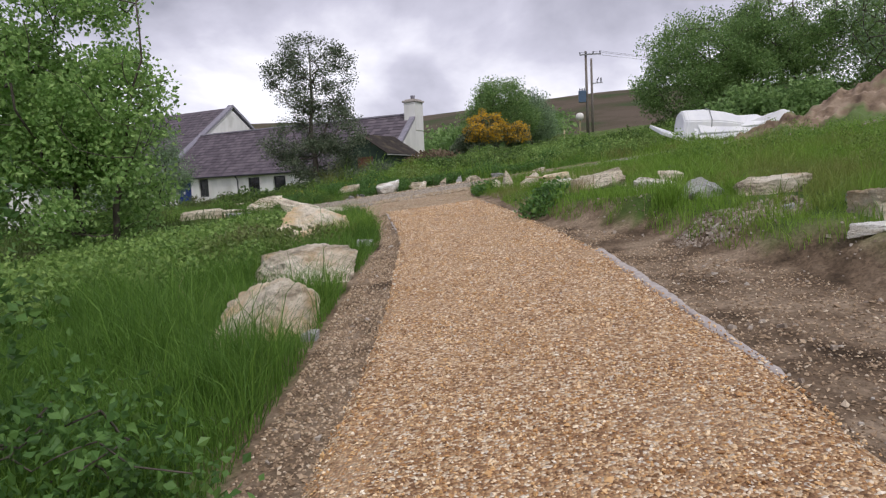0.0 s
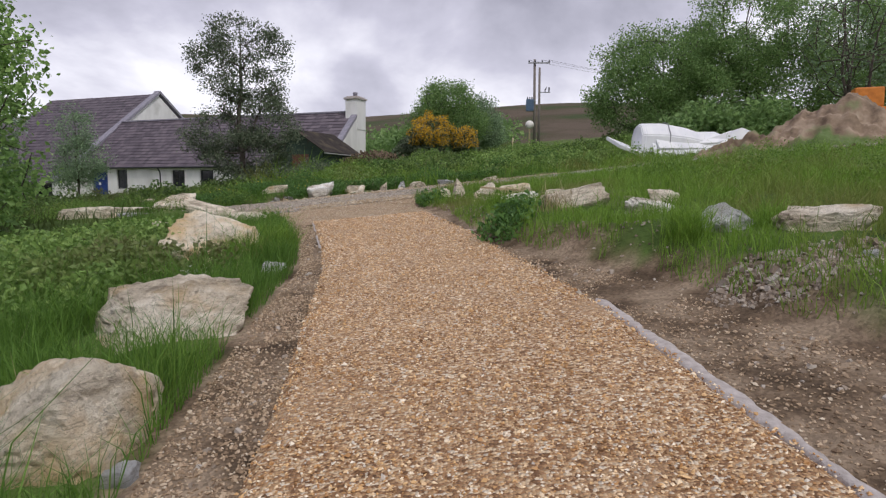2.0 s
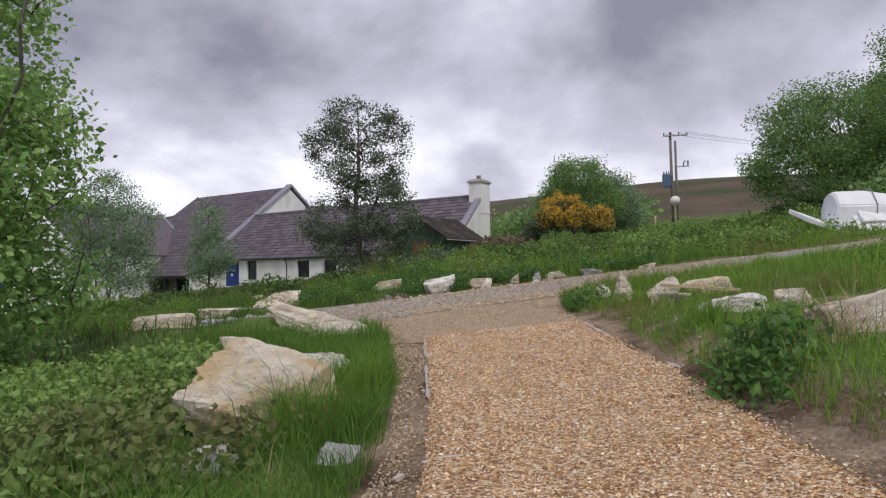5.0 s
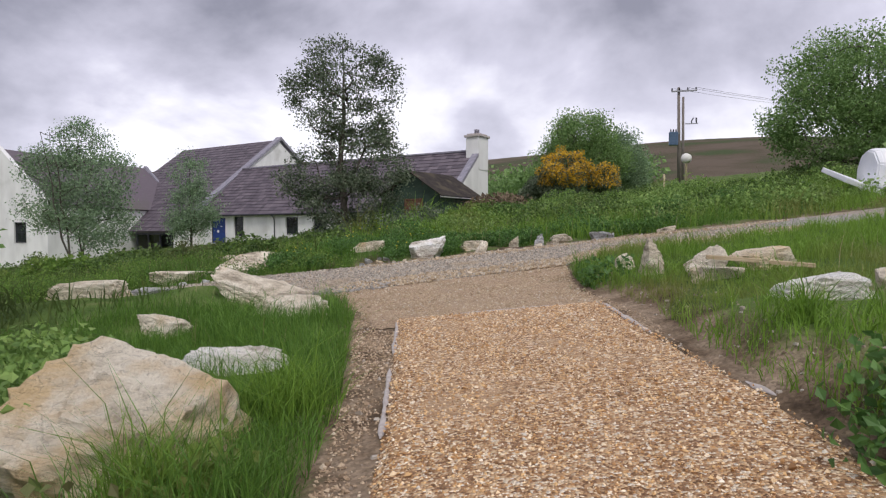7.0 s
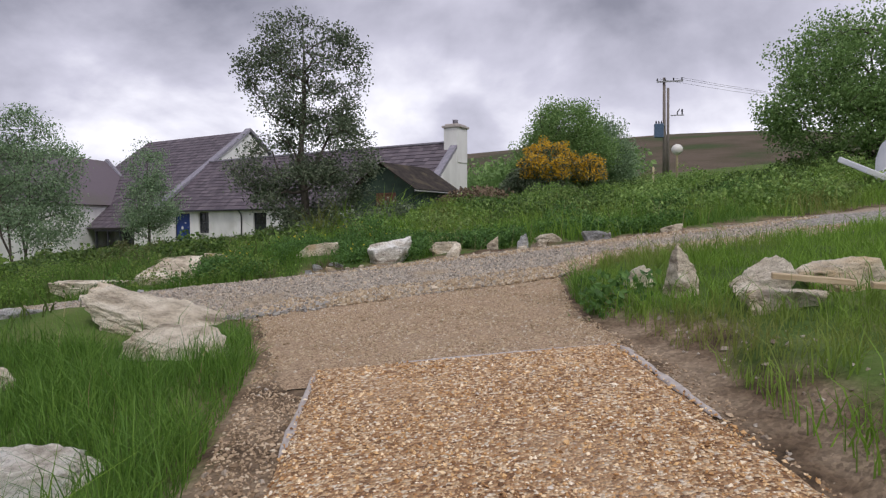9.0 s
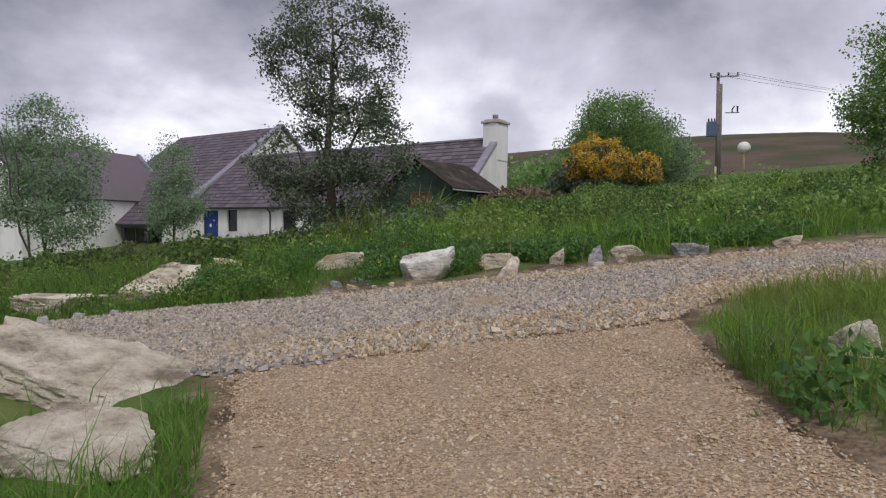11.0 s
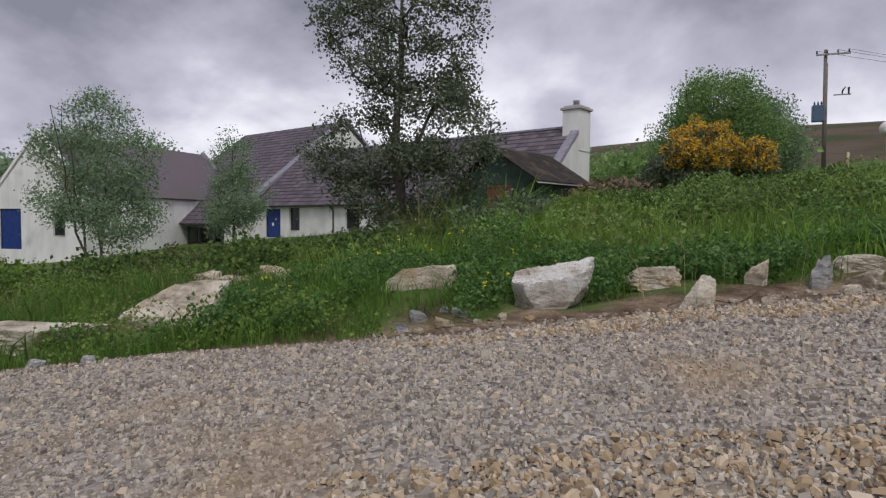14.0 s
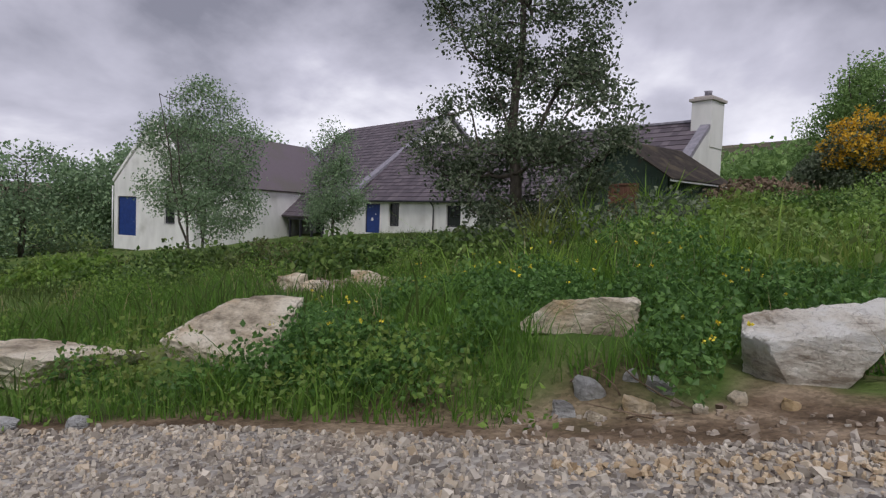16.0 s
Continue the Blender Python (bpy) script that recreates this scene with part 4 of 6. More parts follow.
def slate_roof(parent, a0, a1, b_eave, z_eave, b_ridge, z_ridge, rows, cols, seed):
    """A slope of slate courses with lapped lower edges."""
    rng = random.Random(seed)
    bm = slab_between(bmesh.new(), (a0, b_eave, z_eave), (a1, b_eave, z_eave), (a1, b_ridge, z_ridge), (a0, b_ridge, z_ridge), 0.12)
    roof = part("roof", bm, M["slate"], parent, "dark purple-grey slate roof")
    n = Vector((0, z_eave - z_ridge, b_ridge - b_eave)).normalized()
    if n.z < 0:
        n = -n
    bm = bmesh.new()
    for r in range(rows):
        t0, t1 = r / rows, (r + 1.12) / rows
        c = 0
        x = a0 - (0.5 if r % 2 else 0) * (a1 - a0) / cols
        while x < a1 - 1e-3:
            w = (a1 - a0) / cols * rng.uniform(0.9, 1.1)
            xa, xb = max(x, a0), min(x + w - 0.015, a1)
            x += w
            if xb - xa < 0.05:
                continue
            lift = 0.035 + rng.uniform(0, 0.012)
            p = [Vector((xx, b_eave + (b_ridge - b_eave) * min(t, 1), z_eave + (z_ridge - z_eave) * min(t, 1))) + n * l for xx, t, l in ((xa, t0, lift), (xb, t0, lift), (xb, t1, 0.008), (xa, t1, 0.008))]
            q = [p[0] - n * 0.03, p[1] - n * 0.03]
            v = [bm.verts.new(k) for k in p + q]
            bm.faces.new(v[:4])
            bm.faces.new((v[0], v[4], v[5], v[1]))
    bmesh.ops.recalc_face_normals(bm, faces=bm.faces)
    s = part("slating", bm, M["slate_piece"], roof)
    tagged(s, kind="stuff")
    return roof


M["slate_piece"] = material("slate_pieces", [(0, (0.07, 0.058, 0.07)), (0.5, (0.12, 0.098, 0.117)), (1, (0.18, 0.15, 0.17))], island=0.8, bump=0.2, bump_scale=20, rough=0.55, scale=0.7)


def wall_with_holes(a0, a1, z0, z1, holes, b0, b1):
    """A wall along x with real openings (x0, x1, z0, z1)."""
    xs = sorted({a0, a1, *[h[0] for h in holes], *[h[1] for h in holes]})
    bm = bmesh.new()
    for x0, x1 in zip(xs, xs[1:]):
        cuts = sorted((h[2], h[3]) for h in holes if h[0] <= x0 and h[1] >= x1)
        z = z0
        for c0, c1 in cuts:
            if c0 > z:
                box(bm, x0, x1, b0, b1, z, c0)
            z = c1
        if z < z1:
            box(bm, x0, x1, b0, b1, z, z1)
    bmesh.ops.remove_doubles(bm, verts=bm.verts, dist=0.001)
    return bm


def plank_door(parent, x0, x1, z0, z1, b, mat="blue", sign=False):
    door = part("door", boxes((x0, x1, b, b + 0.05, z0, z1)), M[mat], parent, "dark blue boarded door" if mat == "blue" else "weathered brown boarded door")
    n = max(3, int((x1 - x0) / 0.16))
    for i in range(n):
        w = (x1 - x0) / n
        part("board", boxes((x0 + i * w + 0.006, x0 + (i + 1) * w - 0.006, b - 0.02, b - 0.002, z0 + 0.02, z1 - 0.02)), M[mat], door)
    part("frame", boxes((x0 - 0.07, x0 - 0.003, b - 0.05, b + 0.08, z0, z1 + 0.07), (x1 + 0.003, x1 + 0.07, b - 0.05, b + 0.08, z0, z1 + 0.07), (x0, x1, b - 0.05, b + 0.08, z1 + 0.003, z1 + 0.07)), M["dark_frame"] if mat == "blue" else M["door_brown"], door)
    bm = bmesh.new()
    tube(bm, [(x1 - 0.12, b - 0.03, z0 + 1.0), (x1 - 0.12, b - 0.07, z0 + 1.0), (x1 - 0.24, b - 0.07, z0 + 1.0)], [0.012] * 3, 6)
    part("handle", bm, M["steel"], door, "steel lever handle")
    if sign:
        bm = bmesh.new()
        bmesh.ops.create_cone(bm, cap_ends=True, segments=20, radius1=0.13, radius2=0.13, depth=0.012, matrix=Matrix.Translation(((x0 + x1) / 2 - 0.12, b - 0.03, z0 + 0.95)) @ Matrix.Rotation(math.pi / 2, 4, "X"))
        part("notice", bm, M["white_paint"], door, "round white notice")
        part("notice", boxes(((x0 + x1) / 2 + 0.18, (x0 + x1) / 2 + 0.34, b - 0.035, b - 0.022, z0 + 1.28, z0 + 1.36)), M["white_paint"], door, "small white sign")
    return door


def window(parent, x0, x1, z0, z1, b, bars=(1, 1)):
    w = part("window", boxes((x0, x0 + 0.07, b, b + 0.07, z0, z1), (x1 - 0.07, x1, b, b + 0.07, z0, z1), (x0 + 0.07, x1 - 0.07, b, b + 0.07, z0, z0 + 0.07), (x0 + 0.07, x1 - 0.07, b, b + 0.07, z1 - 0.07, z1)), M["dark_frame"], parent, "dark-framed small window")
    nx, nz = bars[0] + 1, bars[1] + 1
    iw, ih = (x1 - x0 - 0.14) / nx, (z1 - z0 - 0.14) / nz
    for i in range(nx):
        for k in range(nz):
            xa, za = x0 + 0.07 + i * iw, z0 + 0.07 + k * ih
            part("pane", boxes((xa + 0.012, xa + iw - 0.012, b + 0.03, b + 0.038, za + 0.012, za + ih - 0.012)), M["glass"], w)
    if bars[0]:
        part("glazing_bar", boxes((x0 + 0.07 + iw - 0.011, x0 + 0.07 + iw + 0.011, b + 0.01, b + 0.06, z0 + 0.07, z1 - 0.07)), M["dark_frame"], w)
    if bars[1]:
        part("glazing_bar", boxes((x0 + 0.07, x1 - 0.07, b + 0.012, b + 0.058, z0 + 0.07 + ih - 0.011, z0 + 0.07 + ih + 0.011)), M["dark_frame"], w)
    part("sill", boxes((x0 - 0.06, x1 + 0.06, b - 0.14, b + 0.02, z0 - 0.07, z0 - 0.003), bevel=0.01), M["render_white"], w)
    return w


def pent(x, b0, z0, br, zr, b1, z1, low):
    """Gable wall outline as (b, z) points."""
    return [(b0, low), (b1, low), (b1, z1), (br, zr), (b0, z0)]


def gable_wall(parent, a0, a1, profile, name="gable_wall"):
    bm = bmesh.new()
    f0 = [bm.verts.new((a0, b, z)) for b, z in profile]
    f1 = [bm.verts.new((a1, b, z)) for b, z in profile]
    n = len(profile)
    bm.faces.new(f0)
    bm.faces.new(f1[::-1])
    for i in range(n):
        bm.faces.new((f0[i], f1[i], f1[(i + 1) % n], f0[(i + 1) % n]))
    bmesh.ops.recalc_face_normals(bm, faces=bm.faces)
    return part(name, bm, M["render_white"], parent)


def verge_board(parent, a, b0, z0, b1, z1, wide=0.5, mat="verge", name="verge"):
    bm = slab_between(bmesh.new(), (a - wide / 2, b0, z0), (a + wide / 2, b0, z0), (a + wide / 2, b1, z1), (a - wide / 2, b1, z1), 0.2)
    return part(name, bm, M[mat], parent, "raised lead-grey gable coping")


# wing: front wall on b = 0, ridge over b = 4.5
WA0, WA1, WB, WE, WR = 0.0, 23.0, 4.5, 2.28, 6.5
RB = WB + 0.68
D0, D1 = 0.05, 1.8
holes = [(D0, D1, 0.0, 2.05), (2.8, 3.95, 0.55, 2.1), (8.6, 9.9, 0.7, 2.0), (11.4, 12.7, 0.7, 2.0), (15.0, 16.2, 0.75, 2.0)]
part("front_wall", wall_with_holes(WA0 - 1.32, WA1, -1.5, WE, holes, 0.0, 0.45), M["render_white"], house)
plank_door(house, D0 + 0.075, D1 - 0.075, 0.0, 1.975, 0.12, sign=True)
window(house, *holes[1], 0.14, (1, 1))
for h in holes[2:]:
    window(house, *h, 0.14, (1, 1))
part("rear_wall", boxes((WA0, WA1 - 0.46, RB - 0.4, RB, -1.5, WR - 0.62)), M["render_white"], house)
# dark sheets behind the windows give the darkness of unlit rooms by colour
for h in holes[1:]:
    part("room_back", boxes((h[0] - 0.3, h[1] + 0.3, 1.0, 1.05, -0.2, 2.2)), M["dark_frame"], house)
slate_roof(house, WA0 - 1.32, WA1 - 0.3, -0.28, WE - 0.02, WB, WR, 16, 62, 1)
slate_roof(house, WA0 - 1.32, WA1 - 0.3, RB + 0.1, WR - 0.5, WB, WR, 3, 40, 2)
gable_wall(house, WA1 - 0.45, WA1, pent(0, 0.0, WE + 0.1, WB, WR + 0.12, RB, WR - 0.4, -1.5))
verge_board(house, WA1 - 0.25, -0.3, WE + 0.16, WB, WR + 0.3)
part("ridge", boxes((WA0 - 1.3, WA1 - 0.5, WB - 0.16, WB + 0.16, WR - 0.05, WR + 0.08), bevel=0.03), M["verge"], house)
chim = part("chimney", boxes((WA1 - 1.0, WA1 + 0.04, WB - 0.65, WB + 0.65, WR - 1.4, WR + 0.85), bevel=0.03), M["render_white"], house, "whitewashed gable chimney")
part("chimney_cap", boxes((WA1 - 1.1, WA1 + 0.14, WB - 0.75, WB + 0.75, WR + 0.852, WR + 1.0), (WA1 - 0.95, WA1 - 0.01, WB - 0.6, WB + 0.6, WR + 1.002, WR + 1.1), bevel=0.03), M["concrete"], chim)
bm = bmesh.new()
tube(bm, [(WA1 - 0.5, WB, WR + 1.08), (WA1 - 0.5, WB, WR + 1.35), (WA1 - 0.5, WB, WR + 1.42)], [0.19, 0.17, 0.2], 12)
part("chimney_pot", bm, M["verge"], chim, "dark clay chimney pot")
bm = bmesh.new()
tube(bm, [(WA0 - 1.2, -0.36, WE - 0.06), (WA1 - 0.5, -0.36, WE - 0.06)], [0.065, 0.065], 8)
part("gutter", bm, M["dark_frame"], house, "black gutter")
for a in (7.5, 17.5):
    bm = bmesh.new()
    tube(bm, [(a, -0.36, WE - 0.08), (a, -0.12, WE - 0.35), (a, -0.07, WE - 0.5), (a, -0.07, -0.2)], [0.045] * 4, 8)
    part("downpipe", bm, M["dark_frame"], house, "black rainwater downpipe")
bm = bmesh.new()
tube(bm, [(D0 - 0.35, 0.0, 1.55), (D0 - 0.35, -0.15, 1.55), (D0 - 0.5, -0.3, 1.5)], [0.012] * 3, 6)
part("wall_bracket", bm, M["steel"], house)

# main block behind: gable on a = 0
MB0, MBR, MZ0, MZR, ML = -2.5, 8.8, 0.9, 9.5, -16.0
gable_wall(house, -1.75, -1.33, pent(0, MB0 + 0.25, MZ0 + 0.1, MBR, MZR - 0.1, 2 * MBR - MB0, MZ0 + 0.1, -1.5))
slate_roof(house, ML, -1.75, MB0, MZ0 + 0.05, MBR, MZR, 28, 48, 3)
slate_roof(house, ML, -1.75, 2 * MBR - MB0, MZ0 + 0.05, MBR, MZR, 12, 20, 4)
gable_wall(house, ML + 0.05, ML + 0.4, pent(0, MB0 + 2.2, MZ0 + 1.5, MBR, MZR - 0.2, 2 * MBR - MB0 - 2.2, MZ0 + 1.5, -1.5))
part("flashing", slab_between(bmesh.new(), (-8.6, 1.6, MZ0 + 0.768 * 3.6 + 0.12), (-8.44, 1.6, MZ0 + 0.768 * 3.6 + 0.12), (-8.44, 4.4, MZ0 + 0.768 * 6.4 + 0.12), (-8.6, 4.4, MZ0 + 0.768 * 6.4 + 0.12), 0.05), M["white_paint"], house, "white flashing strip")
verge_board(house, -1.55, MB0 - 0.05, MZ0 + 0.22, MBR, MZR + 0.22, 0.75)
verge_board(house, -1.55, 2 * MBR - MB0, MZ0 + 0.22, MBR, MZR + 0.22, 0.75)
part("main_front_wall", boxes((ML + 0.2, -1.76, 0.6, 1.0, -1.5, 3.0)), M["render_white"], house)
# dark sheet before the white wall: the porch's shade put in as colour
part("porch_shade_sheet", boxes((-7.0, -1.9, 0.2, 0.25, -1.5, 1.6)), M["dark_frame"], house, "dark sheet standing in for the porch's shade")
for a in (-2.1, -3.6, -5.2, -6.8):
    part("porch_post", boxes((a - 0.07, a + 0.07, MB0 + 0.25, MB0 + 0.39, -1.5, MZ0 - 0.05), bevel=0.01), M["dark_frame"], house)
part("porch_beam", boxes((-7.0, -1.8, MB0 + 0.2, MB0 + 0.36, MZ0 - 0.22, MZ0 - 0.04)), M["dark_frame"], house)

# ---------- barn beside the house ----------
barn = thing("barn", (-48.1, 45.3, 0.15), "white gabled outbuilding with a large blue door", "house", rz=0.0)
BW, BE, BR, BL = 8.5, 3.75, 7.75, 16.0
door_hole = (0.4, 2.5, 0.0, 2.8)
bm = wall_with_holes(0, BW, -1.0, BE, [door_hole, (5.5, 6.6, 1.0, 2.5)], 0, 0.4)
part("front_wall", bm, M["render_white"], barn)
bm = prism([(0, BE), (BW, BE), (BW / 2, BR)], 0, 0.4)
part("front_gable", bm, M["render_white"], barn)
plank_door(barn, 0.475, 2.425, 0.0, 2.725, 0.12)
window(barn, 5.5, 6.6, 1.0, 2.5, 0.14)
# same dark sheet in place of the barn's unlit inside
part("room_back", boxes((5.2, 6.9, 1.0, 1.05, 0.7, 2.7)), M["dark_frame"], barn)
part("side_wall", boxes((BW - 0.4, BW, 0.4, BL, -1.0, BE)), M["render_white"], barn)
part("rear_gable", prism([(0, BE), (BW, BE), (BW / 2, BR + 0.45)], BL - 0.3, BL + 0.05), M["verge"], barn)
part("side_wall", boxes((0, 0.4, 0.4, BL, -1.0, BE)), M["render_white"], barn)
for x0, x1 in ((BW + 0.25, BW / 2), (-0.25, BW / 2)):
    s = 1 if x1 < x0 else -1
    bm = slab_between(bmesh.new(), (x0, 0.25, BE - 0.05), (x0, BL, BE - 0.05), (x1, BL, BR + 0.15), (x1, 0.25, BR + 0.15), 0.12)
    part("roof", bm, M["slate"], barn, "dark purple-grey slate roof")
for x0, x1 in ((-0.15, BW / 2), (BW + 0.15, BW / 2)):
    bm = slab_between(bmesh.new(), (x0, 0.0, BE + 0.1), (x0, 0.4, BE + 0.1), (x1, 0.4, BR + 0.3), (x1, 0.0, BR + 0.3), 0.2)
    part("coping", bm, M["render_white"], barn)
bm = bmesh.new()
tube(bm, [(-0.1, -0.06, BE - 0.2), (-0.1, -0.06, -0.8)], [0.05, 0.05], 8)
part("downpipe", bm, M["white_paint"], barn, "white rainwater downpipe")

# ---------- shed ----------
shed = thing("shed", (-8.22, 36.85, 1.35), "old green corrugated shed with a rusty roof", "shed", rz=-21.0)
SW, SL, SE, SR = 3.4, 3.4, 2.45, 3.5


def corrugated(bm, p, u, v, nu, amp=0.03):
    """A corrugated sheet from corner p along u (waves) and v."""
    p, u, v = Vector(p), Vector(u), Vector(v)
    n = u.cross(v).normalized()
    row = []
    for i in range(nu + 1):
        q = p + u * (i / nu) + n * amp * math.cos(math.pi * i)
        row.append((bm.verts.new(q), bm.verts.new(q + v)))
    for a, b in zip(row, row[1:]):
        bm.faces.new((a[0], b[0], b[1], a[1]))
    return bm


bm = prism([(-SW, -1.0), (0, -1.0), (0, SE), (-SW / 2, SR), (-SW, SE)], 0.05, SL)
part("body", bm, M["shed_tin"], shed)
part("front_sheet", corrugated(bmesh.new(), (-SW, 0.0, -1.0), (SW, 0, 0), (0, 0, 3.4), 56, 0.012), M["shed_tin"], shed)
part("side_sheet", corrugated(bmesh.new(), (0.03, 0.0, -1.0), (0, SL, 0), (0, 0, 3.4), 60, 0.012), M["shed_tin"], shed)
for x0, x1 in ((0.3, -SW / 2), (-SW - 0.3, -SW / 2)):
    dz = SE - 0.12
    bm = corrugated(bmesh.new(), (x0, -0.25, dz), (0, SL + 0.5, 0), (x1 - x0, 0, SR + 0.1 - dz), 66, 0.025)
    ob = part("roof", bm, M["rust_tin"], shed, "rusty corrugated roof")
    so = ob.modifiers.new("thick", "SOLIDIFY")
    so.thickness = 0.03
part("fascia", boxes((0.2, 0.26, -0.2, SL + 0.2, SE - 0.2, SE - 0.1)), M["render_white"], shed)
plank_door(shed, -1.98, -1.05, 0.55, 2.15, -0.06, "door_brown")

# ---------- electricity pole, lamps, posts ----------
pole = thing("electricity_pole", (6.9, 68.5, zat(6.9, 68.5)), "twin timber electricity pole with a blue-grey transformer", "utility pole")
bm = bmesh.new()
tube(bm, [(-0.25, 0, -0.5), (-0.35, 0, 8.6)], [0.17, 0.12], 10)
part("post", bm, M["pole_wood"], pole)
bm = bmesh.new()
tube(bm, [(0.80, 5.5, -0.3), (0.76, 5.5, 8.8)], [0.16, 0.12], 10)
part("post", bm, M["pole_wood"], pole)
part("crossarm", boxes((-1.0, 1.2, -0.28, -0.17, 8.15, 8.28), bevel=0.01), M["steel"], pole)
for x in (-0.95, -0.3, 0.4, 1.1):
    bm = bmesh.new()
    tube(bm, [(x, -0.22, 8.28), (x, -0.22, 8.34), (x, -0.22, 8.4), (x, -0.22, 8.5)], [0.03, 0.08, 0.05, 0.06], 8)
    part("insulator", bm, M["dark_frame"], pole)
part("bracket", boxes((-1.0, -0.2, -0.25, -0.16, 4.35, 4.45)), M["steel"], pole)
part("bracket", boxes((0.2, 1.3, -0.25, -0.16, 5.2, 5.28)), M["steel"], pole)
tr = part("transformer", boxes((-1.2, -0.44, -0.75, -0.2, 3.3, 4.5), bevel=0.05), M["transformer"], pole, "blue-grey transformer box")
for x in (-1.05, -0.82, -0.6):
    bm = bmesh.new()
    tube(bm, [(x, -0.47, 4.5), (x, -0.47, 4.62), (x, -0.47, 4.78)], [0.04, 0.07, 0.03], 8)
    part("bushing", bm, M["dark_frame"], tr)
bm = bmesh.new()
tube(bm, [(0.75, -0.22, 5.28), (0.75, -0.22, 5.5), (0.9, -0.4, 5.75)], [0.05, 0.06, 0.04], 8)
tube(bm, [(1.15, -0.22, 5.28), (1.15, -0.22, 5.75)], [0.05, 0.08], 8)
part("switchgear", bm, M["dark_frame"], pole)
wire_a, wire_b = Vector((6.9, 68.3, zat(6.9, 68.5) + 8.5)), Vector((60, 120, 20))
for dx in (-0.95, 0.4, 1.1):
    bm = bmesh.new()
    pts = [wire_a.lerp(wire_b, t) + Vector((dx, 0, -5 * t * (1 - t))) for t in np.linspace(0, 1, 14)]
    tube(bm, pts, [0.012] * 14, 4)
    tagged(part("power_line", bm, M["wire"]), "thin black overhead power line from the pole", "cable", "power lines")

globe_lamp = thing("globe_lamp", (3.7, 42.2, zat(3.7, 42.2)), "white globe lamp on a short cream post", "street lamp")
gh = 5.72 - zat(3.7, 42.2)
bm = bmesh.new()
tube(bm, [(0, 0, -0.2), (0, 0, gh - 0.3), (0, 0, gh - 0.22)], [0.06, 0.05, 0.1], 10)
part("post", bm, M["cream_post"], globe_lamp)
bm = bmesh.new()
bmesh.ops.create_uvsphere(bm, u_segments=24, v_segments=14, radius=0.27, matrix=Matrix.Translation((0, 0, gh)))
for f in bm.faces:
    f.smooth = True
part("globe", bm, M["globe"], globe_lamp, "opal white globe shade")
bm = bmesh.new()
tube(bm, [(0, 0, -0.2), (0, 0, 1.05), (0, 0, 1.08)], [0.05, 0.05, 0.03], 8)
m_post = part("marker_post", bm, M["cream_post"])
m_post.matrix_basis = pose(2.75, 43.5, zat(2.75, 43.5))
tagged(m_post, "short cream marker post in the grass", "post")

# ---------- wrapped sheeting, spoil heap, digger ----------
pile = thing("sheeting_pile", (8.6, 28.4, zat(8.6, 28.4)), "pile of white wrapped insulation sheeting on grass", "building material", rz=12)
pile.scale = (1.25, 1.2, 1.45)
rng = random.Random(4)
bm = bmesh.new()
prof = [(-0.45, 0.02), (0.45, 0.02), (0.5, 0.45), (0.38, 0.74), (0.1, 0.86), (-0.2, 0.8), (-0.46, 0.5)]
ends = [(-1.55, 0.86, 0.10), (-1.42, 1.0, 0.02), (-0.7, 1.04, 0.0), (0.1, 0.92, 0.0), (0.7, 0.74, 0.0), (0.85, 0.55, 0.0)]
rows = [[bm.verts.new((x + 0.1 * z, y * s, z * s + up)) for y, z in prof] for x, s, up in ends]
for a, b in zip(rows, rows[1:]):
    for k in range(7):
        bm.faces.new((a[k], a[(k + 1) % 7], b[(k + 1) % 7], b[k]))
bm.faces.new(rows[0])
bm.faces.new(rows[-1][::-1])
bmesh.ops.recalc_face_normals(bm, faces=bm.faces)
bmesh.ops.bevel(bm, geom=list(bm.edges), offset=0.03, segments=2, affect="EDGES")
part("bale", bm, M["sheet_white"], pile, "white plastic-wrapped bale")
bm = bmesh.new()
ring = [(-0.62 + 0.1 * z, y * 1.06, z * 1.06 + 0.005) for y, z in prof]
tube(bm, ring + ring[:1], [0.014] * 8, 6)
part("strap", bm, M["strap"], pile)
for i in range(16):
    L, W = rng.uniform(1.5, 2.9), rng.uniform(0.3, 0.7)
    bm = bmesh.new()
    prof = [(-L / 2, -W / 2), (L * 0.3, -W / 2), (L / 2, -W * 0.05), (L * 0.35, W / 2), (-L / 2, W * 0.4)]
    a = [bm.verts.new((x, y, 0)) for x, y in prof]
    b = [bm.verts.new((x, y, 0.07)) for x, y in prof]
    bm.faces.new(a[::-1])
    bm.faces.new(b)
    for k in range(5):
        bm.faces.new((a[k], a[(k + 1) % 5], b[(k + 1) % 5], b[k]))
    bmesh.ops.bevel(bm, geom=list(bm.edges), offset=0.015, segments=1, affect="EDGES")
    ob = part("panel", bm, M["sheet_white"], pile)
    ob.matrix_basis = pose(-0.3 + i * 0.15 + rng.uniform(-0.2, 0.2), rng.uniform(-0.5, 0.3), 0.1 + 0.06 * (i % 6) + rng.uniform(0, 0.05), rng.uniform(20, 75), rng.uniform(-22, 2), rng.uniform(-14, 10))
ob = part("panel", boxes((-0.6, 0.6, -0.4, 0.4, 0, 0.1), bevel=0.02), M["sheet_white"], pile)
ob.matrix_basis = pose(-2.0, -0.3, 0.12, 20, 14, 15)


